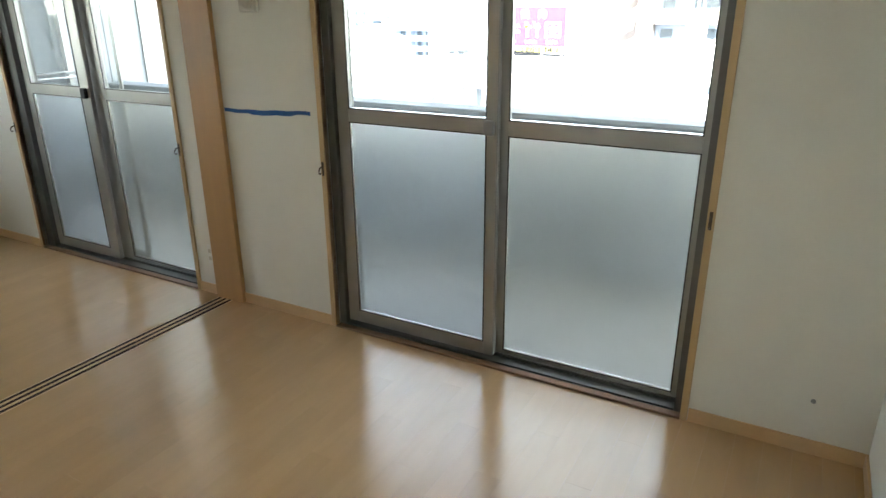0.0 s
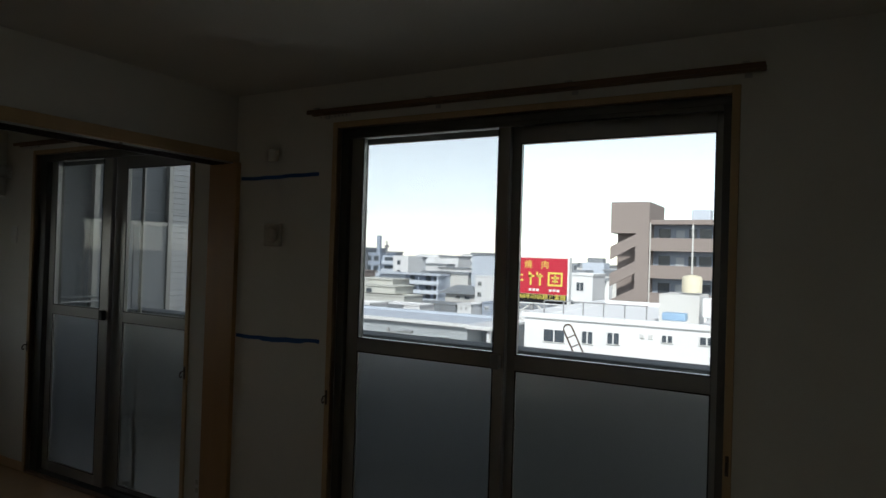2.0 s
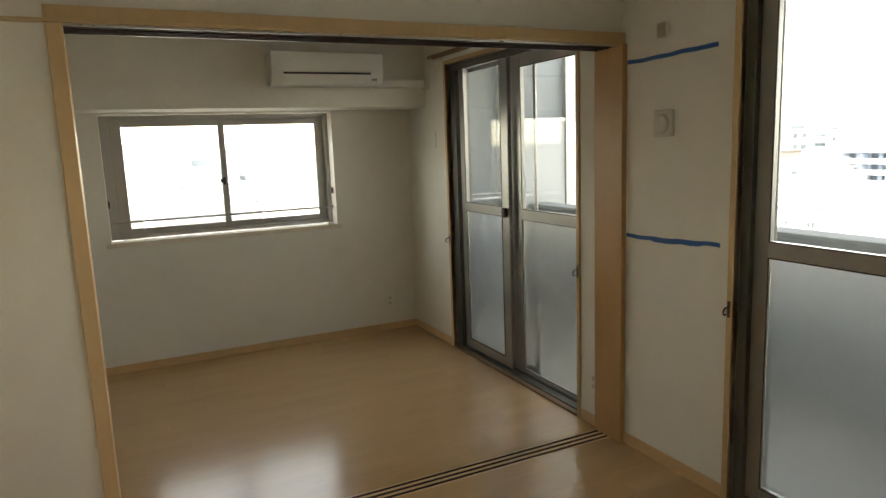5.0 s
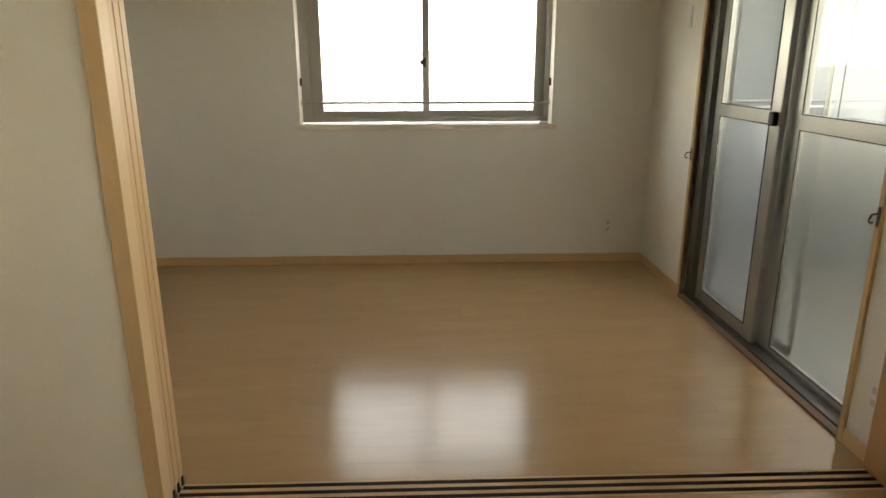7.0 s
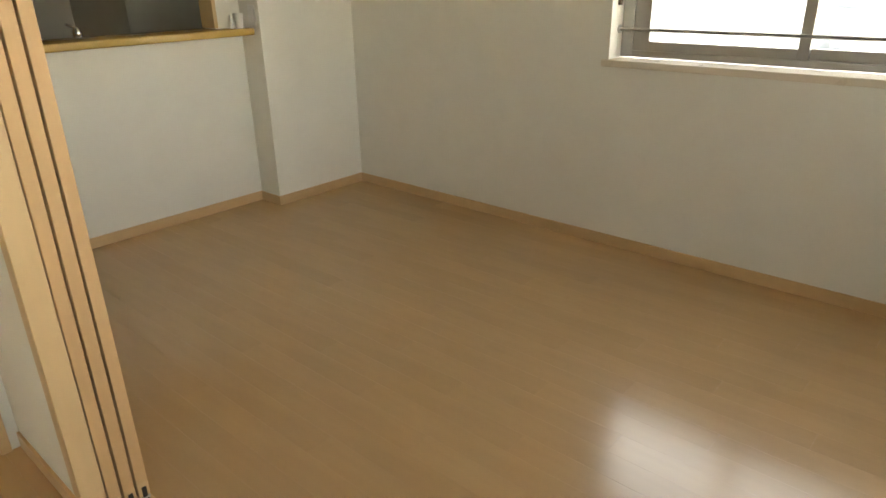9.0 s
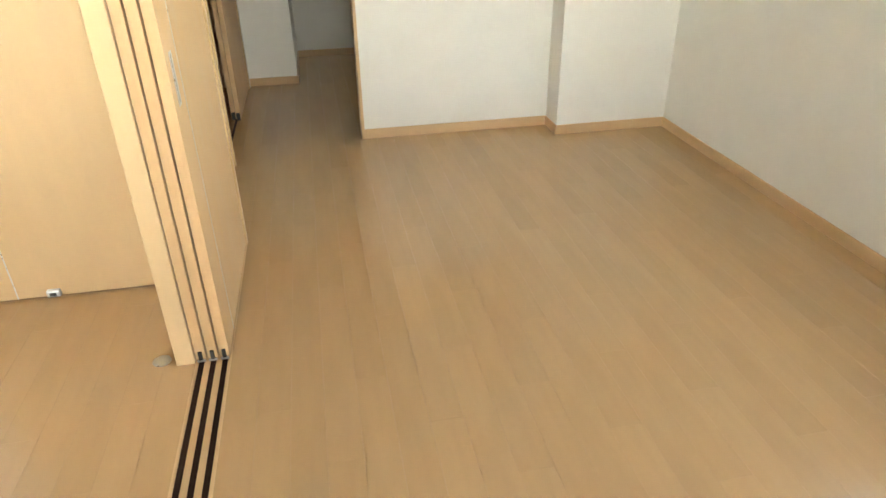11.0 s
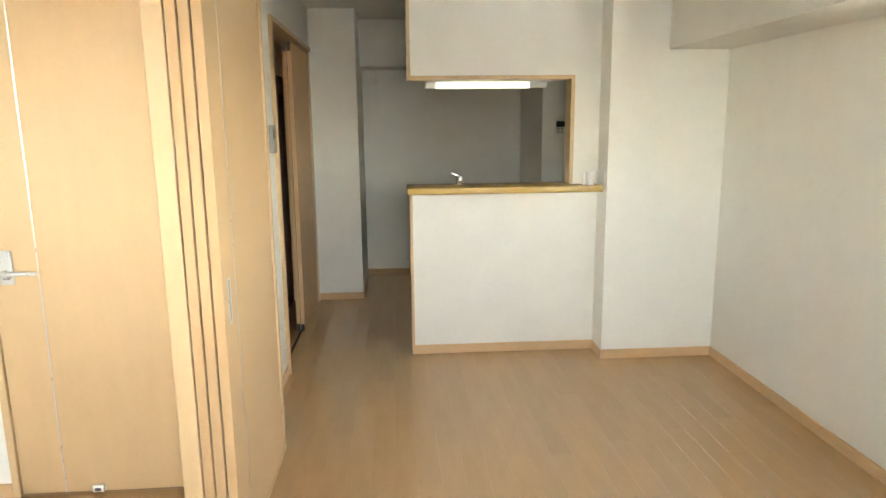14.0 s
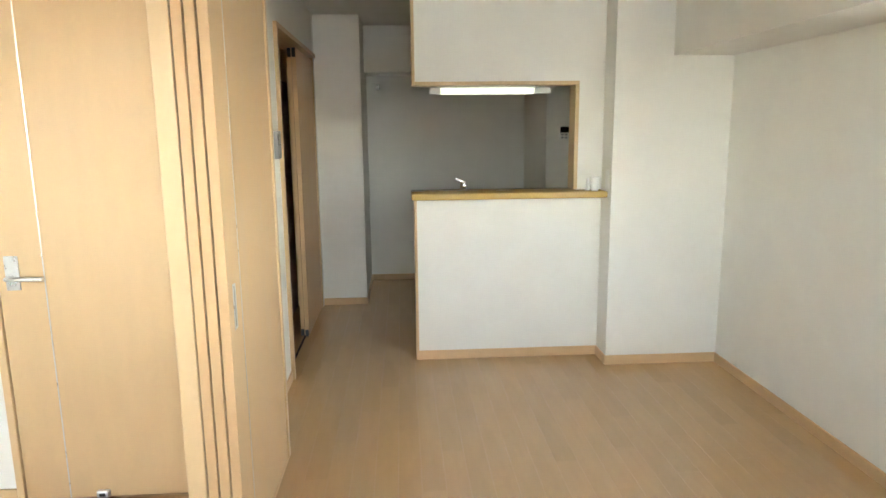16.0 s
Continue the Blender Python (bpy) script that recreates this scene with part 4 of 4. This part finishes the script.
tube(b, [(-11.9, 19.5, -0.38), (-11.5, 19.5, -0.34), (-11.1, 19.5, -0.30)], 0.035)
part("arm", b, M_GREY, sl, smooth=True)
part("lamp_head", boxes((-11.15, -10.75, 19.4, 19.6, -0.35, -0.24), bevel=0.03), M_GREY, sl)


# red roadside sign on a frame
def red_sign():
    x0, x1, y, z0, z1 = -15.75, -10.82, 38.0, 0.72, 3.84
    s = thing("billboard", ((x0 + x1) / 2, y, GROUND), "red restaurant billboard with yellow signs and a black strip", "billboard")
    part("cabinet", boxes((x0, x1, y, y + 0.5, z0, z1), bevel=0.02, seg=1), M_WHT, s)
    part("red_face", boxes((x0 + 0.12, x1 - 0.12, y - 0.02, y, z0 + 0.68, z1 - 0.1)), M_RED, s)
    part("black_strip", boxes((x0 + 0.12, x1 - 0.12, y - 0.02, y, z0 + 0.1, z0 + 0.66)), M_BLACK, s)
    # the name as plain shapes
    for k, cx in enumerate((-14.45, -13.1, -11.75)):
        g = [(cx - 0.45, cx + 0.45, 2.55, 2.68), (cx - 0.06, cx + 0.06, 1.98, 2.85), (cx - 0.48, cx + 0.48, 2.2, 2.32)] if k < 2 else \
            [(cx - 0.5, cx + 0.5, 2.72, 2.84), (cx - 0.5, cx + 0.5, 1.94, 2.06), (cx - 0.5, cx - 0.38, 2.06, 2.72), (cx + 0.38, cx + 0.5, 2.06, 2.72), (cx - 0.26, cx + 0.26, 2.42, 2.54), (cx - 0.2, cx + 0.2, 2.2, 2.3), (cx - 0.06, cx + 0.06, 2.15, 2.65)]
        if k == 1:
            g = [(cx - 0.40, cx - 0.28, 1.95, 2.75), (cx + 0.25, cx + 0.37, 1.95, 2.75), (cx - 0.5, cx - 0.08, 2.5, 2.62), (cx + 0.05, cx + 0.5, 2.5, 2.62), (cx - 0.5, cx - 0.4, 2.5, 2.85), (cx + 0.05, cx + 0.15, 2.5, 2.85)]
        part("emblem", boxes(*[(a, b2, y - 0.04, y - 0.02, c, d) for a, b2, c, d in g]), M_YELL, s)
    for k in range(3):
        cx = -14.6 + 1.4 * k
        part("bar", boxes(*[(cx + 0.26 * i - 0.35, cx + 0.26 * i - 0.17, y - 0.04, y - 0.02, 1.58, 1.74) for i in range(3)]), M_WHT, s)

    def letters(txt, cx, cz, size, mat):
        cu = bpy.data.curves.new("lettering", "FONT")
        cu.body, cu.size, cu.align_x, cu.align_y, cu.extrude = txt, size, "CENTER", "CENTER", 0.01
        cu.materials.append(mat)
        o = new("lettering", cu)
        o.parent = s
        o.matrix_local = Matrix.Translation(Vector((cx, y - 0.035, cz)) - origin(s)) @ pose(0, 0, 0, 90, 0, 0)
    letters("焼　肉", -13.05, 3.28, 0.58, M_YELL)
    letters("創業1968年の信頼と実績", -13.2, 1.20, 0.40, M_YELL)
    for x in (-15.0, -13.4, -11.8):
        part("post", boxes((x - 0.09, x + 0.09, y + 0.1, y + 0.3, -3.2, z0)), M_GREY, s)
    b2 = bmesh.new()
    for xa, xb in ((-15.6, -13.4), (-13.4, -15.6), (-13.2, -11.2), (-11.2, -13.2)):
        tube(b2, [(xa, y + 0.2, -0.8), (xb, y + 0.2, 0.75)], 0.06, 6)
    part("brace", b2, M_OFF, s)


red_sign()
house("sign_base_building", "pale building below the billboard", -18.5, -9.2, 37, 46, -1.2, M_OFF, (), 0.2)
house("pale_house", "white three-storey house with small windows", -18.2, -15.4, 58, 62, 3.4, M_WHITE, [(-18.0, -17.2, 0.3, 1.1), (-17.0, -16.2, 1.9, 2.8), (-17.5, -16.4, 0.2, 1.0)], 0.2)


def brown_apartments():
    y = 70.0
    a = thing("apartment_block", (-8, y + 6, GROUND), "brown tiled apartment block with open galleries and stair tower", "apartment building")
    part("stair_tower", boxes((-17.3, -13.2, y - 0.8, y + 7, 8.6, 12.0), (-14.6, -13.2, y - 0.8, y + 7, GROUND, 8.6), (-17.3, -14.6, y + 2.2, y + 7, GROUND, 8.6)), M_BROWN, a)
    part("wall", boxes((-13.2, 12, y + 1.6, y + 11, GROUND, 9.6)), M_BLUEG, a)
    part("roof", boxes((-13.3, 12.2, y - 0.2, y + 11, 9.6, 10.1)), M_BROWN, a)
    for k in range(8):
        z = 7.0 - 2.93 * k
        part("gallery_parapet", boxes((-13.2, 12, y - 0.15, y + 0.05, z - 0.25, z + 1.15), (-13.2, 12, y, y + 1.6, z - 0.25, z - 0.05)), M_BROWN, a)
        st = bmesh.new()
        v = [st.verts.new(p) for p in ((-17.3, y - 0.8, z - 1.3), (-14.6, y - 0.8, z + 0.2), (-14.6, y - 0.8, z + 1.5), (-17.3, y - 0.8, z + 0.1), (-17.3, y - 0.5, z - 1.3), (-14.6, y - 0.5, z + 0.2), (-14.6, y - 0.5, z + 1.5), (-17.3, y - 0.5, z + 0.1))]
        for f in ((0, 1, 2, 3), (7, 6, 5, 4), (0, 4, 5, 1), (1, 5, 6, 2), (2, 6, 7, 3), (3, 7, 4, 0)):
            st.faces.new([v[i] for i in f])
        part("stair_parapet", st, M_BROWN, a)
        for i in range(6):
            x = -12.6 + 4.2 * i
            part("window", boxes((x, x + 1.2, y + 1.5, y + 1.62, z + 0.9, z + 2.2)), M_PANE, a)
            part("door", boxes((x + 1.8, x + 2.65, y + 1.5, y + 1.62, z - 0.05, z + 2.05)), M_DOORG, a)
            part("window", boxes((x + 3.1, x + 3.9, y + 1.5, y + 1.62, z + 0.9, z + 2.2)), M_PANE, a)
    for i in range(6):
        x = -8.9 + 4.3 * i
        part("downpipe", boxes((x, x + 0.16, y - 0.3, y - 0.15, GROUND, 9.6)), M_OFF, a)
    part("downpipe", boxes((-13.3, -13.1, y - 0.35, y - 0.15, GROUND, 9.8)), M_OFF, a)
    part("roof_tank", boxes((-9.5, -7.6, y + 3, y + 5, 10.1, 11.4), bevel=0.1), M_LBLUE, a)


brown_apartments()


def far_block(name, label, x0, x1, y0, y1, top, mat, floors, bays, fh):
    h = thing(name, ((x0 + x1) / 2, (y0 + y1) / 2, GROUND), label, "building")
    part("wall", boxes((x0, x1, y0, y1, GROUND, top)), mat, h)
    part("roof_edge", boxes((x0 - 0.2, x1 + 0.2, y0 - 0.2, y1 + 0.2, top, top + 0.4)), mat, h)
    w = (x1 - x0) / bays
    for k in range(floors):
        for i in range(bays):
            part("window", boxes((x0 + w * (i + 0.18), x0 + w * (i + 0.82), y0 - 0.1, y0 + 0.05, top - fh * (k + 1) + 0.9, top - fh * k - 0.6)), M_PANE, h)
    return h


h = far_block("far_tower", "blue-grey apartment tower with a roof mast in the distance", -115.3, -110.0, 160, 168, 11.6, M_BLUEG, 4, 2, 2.9)
part("middle_bay", boxes((-110.0, -105.1, 161.5, 168, GROUND, 11.2)), M_LBLUE, h)
for k in range(4):
    part("balcony", boxes((-109.6, -105.2, 160.2, 161.5, 8.6 - 2.5 * k, 9.7 - 2.5 * k)), M_LBLUE, h)
    part("window", boxes((-109.2, -106.0, 161.4, 161.55, 9.7 - 2.5 * k, 10.7 - 2.5 * k)), M_PANE, h)
part("white_bay", boxes((-105.1, -99.8, 160, 168, GROUND, 11.3)), M_WHITE, h)
for k in range(3):
    part("window", boxes((-103.6, -102.5, 159.9, 160.05, 8.6 - 2.8 * k, 9.9 - 2.8 * k)), M_PANE, h)
part("mast", boxes((-112.0, -110.9, 161, 162, 11.6, 17.2)), M_BLUEG, h)
part("antenna", boxes((-109.2, -108.9, 162, 162.3, 11.2, 15.6), (-109.9, -108.2, 162, 162.2, 13.6, 14.3)), M_GREY, h)
h = thing("balcony_block", (-68, 114, GROUND), "pale blue apartment block with three long balconies", "building")
part("wall", boxes((-69.0, -61.2, 111.2, 112.6, GROUND, 4.4)), M_BLUEG, h)
part("plain_wing", boxes((-76.5, -69.0, 110, 116, GROUND, 4.3)), M_LBLUE, h)
part("roof", boxes((-75.2, -60.3, 109, 112.8, 4.4, 4.75)), M_LBLUE, h)
part("end_wall", boxes((-61.2, -60.9, 109.2, 112.6, GROUND, 4.4)), M_LBLUE, h)
for z0, z1 in ((2.55, 3.36), (0.72, 1.5), (-1.0, -0.2), (-2.8, -2.0)):
    bl = part("balcony", boxes((-69.0, -60.6, 109, 109.2, z0, z1), (-69.0, -60.6, 109.2, 111.2, z0, z0 + 0.12)), M_PALEB, h)
    for i in range(4):
        x = -68.6 + 1.9 * i
        part("window", boxes((x, x + 1.1, 111.1, 111.25, z1 - 0.1, z1 + 0.85)), M_PANE, h)
    part("divider", boxes((-65.6, -65.4, 109.3, 111.2, z0, z0 + 1.7)), M_BLUEG, h)
h = house("cream_house", "cream house with stepped flat roofs", -47.5, -37.0, 60, 64, 0.55, M_CREAM, [(-41.6, -40.6, -0.9, -0.2)], 0.12)
part("upper_floor", boxes((-44.4, -39.6, 62, 66, 0.67, 1.5), (-44.6, -39.4, 61.8, 66.2, 1.5, 1.6)), M_CREAM, h)
part("top_floor", boxes((-46.9, -41.5, 64.2, 68, 0.67, 2.2), (-47.1, -41.3, 64, 68.2, 2.2, 2.34)), M_CREAM, h)
part("window", boxes((-43.74, -42.97, 61.9, 62.05, 0.72, 1.22)), M_PANE, h)
h = house("side_house", "white low house with a flat roof", -38.0, -32.6, 56, 59, -0.32, M_WHITE, [(-35.82, -35.05, -0.95, -0.62)], 0.12)
part("dark_eave", boxes((-38.1, -34.6, 55.6, 56, -0.5, -0.28)), M_ROOF, h)
h = house("white_shed", "white low workshop roof", -38.6, -34.6, 50, 53, -0.3, M_WHITE, [(-36.6, -35.8, -0.85, -0.5)], 0.2)
h = house("dark_roof_house", "pale house with a dark grey hipped roof", -47.6, -42.4, 88, 93, 1.0, M_OFF, [(-45.7, -44.8, 0.15, 0.7), (-44.2, -43.2, 0.15, 0.7)], 0)
rb = bmesh.new()
v = [rb.verts.new(p) for p in ((-48.9, 87.2, 1.0), (-42.0, 87.2, 1.0), (-42.0, 93.6, 1.0), (-48.9, 93.6, 1.0), (-47.0, 90.4, 2.25), (-44.2, 90.4, 2.25))]
for f in ((0, 1, 5, 4), (1, 2, 5), (2, 3, 4, 5), (3, 0, 4), (3, 2, 1, 0)):
    rb.faces.new([v[i] for i in f])
part("roof", rb, M_ROOF, h)
house("grey_hall", "long dark grey hall roof", -48.5, -38.6, 75, 79, -0.45, M_ROOF, (), 0.12)
house("corner_house", "narrow white house with small windows", -38.5, -35.4, 80, 84, 3.5, M_WHITE, [(-38.1, -37.4, 2.2, 2.9), (-38.1, -37.4, 0.7, 1.4)], 0.15)
house("tiny_house", "small white house among the roofs", -29.4, -27.8, 58, 61, 0.0, M_WHITE, [(-29.1, -28.8, -0.6, -0.2), (-28.5, -28.2, -0.6, -0.2)], 0.1)
house("tiny_annex", "small grey house beside a white one", -27.6, -25.6, 60, 63, 0.25, M_BLUEG, [(-27.3, -26.8, -0.5, -0.1)], 0.1)
house("brown_house", "narrow dark brown building", -53.6, -51.0, 70, 74, 3.6, M_BROWN, (), 0.1)
house("far_white_house", "white house in the distance", -89.5, -85.6, 120, 125, 5.0, M_WHITE, [(-88.6, -87.4, 3.6, 4.3)], 0.15)
house("red_roof_house", "wide distant house with a dull red roof", -105.0, -93.0, 200, 208, 7.2, M_OFF, (), 0)
h = house("distant_frame", "distant hall with a steel roof frame", -118.0, -106.5, 200, 206, 7.0, M_LBLUE, (), 0)
part("roof_frame", boxes((-112.4, -112.1, 201, 201.3, 7.0, 9.6), (-110.0, -109.7, 201, 201.3, 7.0, 9.6), (-113.2, -109.0, 201, 201.3, 9.3, 9.7)), M_GREY, h)
rng = random.Random(11)
# mixed small blocks between the street and the far towers
for i in range(64):
    y = 66 + 130 * (i / 64) ** 1.1 + rng.uniform(-4, 4)
    u = rng.uniform(-0.80, -0.30)
    x = u * y
    w = rng.uniform(3.5, 8.0)
    top = rng.uniform(-3.4, -1.0) + (y - 62) * 0.010
    mt = rng.choice((M_WHITE, M_WHITE, M_OFF, M_LBLUE, M_OFF, M_BROWN, M_BLUEG))
    if (-80 < x < -56 and 104 < y < 126) or y < 95:
        continue
    n = max(2, int(w / 2.2))
    ws = [(x - w / 2 + w * (k + 0.22) / n, x - w / 2 + w * (k + 0.78) / n, top - 1.7 - 2.7 * f, top - 0.7 - 2.7 * f) for k in range(n) for f in range(2) if rng.random() < 0.75]
    hb = house("town_house", "small flat-roofed town building", x - w / 2, x + w / 2, y, y + rng.uniform(5, 9), top, mt, ws, rng.choice((0, 0.2, 0.35)))
    hb["group"] = "small town buildings"
    if rng.random() < 0.45:
        part("roof", boxes((x - w / 2 - 0.3, x + w / 2 + 0.3, y - 0.3, y + 6, top, top + 0.35), (x - w / 3, x + w / 3, y + 1, y + 5, top + 0.35, top + 0.9)), M_ROOF, hb)
    elif rng.random() < 0.5:
        part("roof_hut", boxes((x - 1.2, x + 1.0, y + 1, y + 3, top, top + 1.5)), mt, hb)


# the street falls away: the blocks stand a little lower the farther they are
for ob in scene.objects:
    if not ob.parent and ob.location.y > 10:
        x, y = ob.location.x, ob.location.y
        ob.location += Vector((0.0065 * y + 0.0278 * x, 0, -0.0498 * y + 0.0158 * x + (0.25 if 23 < y < 35 and x > -8 else 0)))


# crowded low roofs of the town, too many to count
def town():
    rng = random.Random(7)
    groups = [bmesh.new() for _ in range(4)]
    for _ in range(1100):
        d = 60 * (1400 / 60) ** rng.random()
        ang = radians(rng.uniform(-110, 12))
        x, y = d * math.sin(ang), d * math.cos(ang)
        if d < 190 and y > 0.45 * abs(x):
            continue
        if math.degrees(ang) > -16 and d < 160:
            continue
        w, dp = rng.uniform(6, 14) * (1 + d / 900), rng.uniform(6, 12)
        top = rng.uniform(-7.0, -1.8) if rng.random() < 0.85 else rng.uniform(-1.5, 2.0 + d / 220)
        bm = groups[rng.choice((0, 0, 1, 2, 3))]
        box(bm, x - w / 2, x + w / 2, y - dp / 2, y + dp / 2, GROUND, top)
        if rng.random() < 0.5:
            box(groups[3], x - w / 2 - 0.4, x + w / 2 + 0.4, y - dp / 2 - 0.4, y + dp / 2 + 0.4, top + 0.01, top + 0.7)
    for bm, mt in zip(groups, (M_WHITE, M_OFF, M_LBLUE, M_ROOF)):
        single("town_roofs", bm, mt, "crowded low houses of the town", "houses", kind="stuff")


town()

# ---- floor planks, laid along the rooms ----
plank_w, plank_l = 0.101, 0.909


def plank_mesh(w, l):
    bm = bmesh.new()
    e = 0.0002
    lo = [bm.verts.new((x, y, -0.0006)) for x, y in ((-w / 2, -l / 2), (w / 2, -l / 2), (w / 2, l / 2), (-w / 2, l / 2))]
    hi = [bm.verts.new((x, y, 0.0)) for x, y in ((-w / 2 + e, -l / 2 + e), (w / 2 - e, -l / 2 + e), (w / 2 - e, l / 2 - e), (-w / 2 + e, l / 2 - e))]
    bm.faces.new(hi)
    for i in range(4):
        bm.faces.new((lo[i], lo[(i + 1) % 4], hi[(i + 1) % 4], hi[i]))
    me = mesh_of("plank", bm, M_FLOOR)
    me.materials.append(M_JOINT)
    for p in me.polygons:
        p.material_index = 0 if p.normal.z > 0.999 else 1
    return me


plank_cache = {}


def lay(floor, x0, x1, y0, y1):
    n = math.ceil((x1 - x0) / plank_w)
    for i in range(n):
        w = min(plank_w, x1 - x0 - i * plank_w)
        if w < 0.01:
            continue
        y = y1 + plank_l * ((i * 0.37 + 0.2) % 1.0)
        while y > y0 + 0.01:
            a, b = max(y - plank_l, y0), min(y, y1)
            y -= plank_l
            if b - a < 0.01:
                continue
            key = (round(w, 3), round(b - a, 3))
            if key not in plank_cache:
                plank_cache[key] = plank_mesh(key[0] - 0.0001, key[1] - 0.0001)
            o = new("plank", plank_cache[key])
            o.location = (x0 + i * plank_w + w / 2, (a + b) / 2, 0)
            o.parent = floor


floor_a = tagged(new("floor_living"), "glossy light-brown laminate plank floor of the living room", "floor", kind="structure")
lay(floor_a, WX, -0.004, KY, 0.0)
lay(floor_a, -0.004, HX + 0.12, -5.881, -3.19)
floor_b = tagged(new("floor_bedroom"), "glossy light-brown laminate plank floor of the bedroom", "floor", kind="structure")
lay(floor_b, 0.112, EX, BY, 0.0)
structure("floor_strip", boxes((-0.004, 0.007, -3.19, -0.03, -0.003, 0.0004), (0.025, 0.045, -3.19, -0.03, -0.003, 0.0004), (0.063, 0.083, -3.19, -0.03, -0.003, 0.0004), (0.101, 0.112, -3.19, -0.03, -0.003, 0.0004)), M_BASE, "light wood strips between the floor grooves", "floor")
structure("floor_washroom", boxes((HX + 0.12, 1.6, -5.885, -3.25, -0.004, 0.0)), M_FLOOR, "brown washroom floor", "floor")
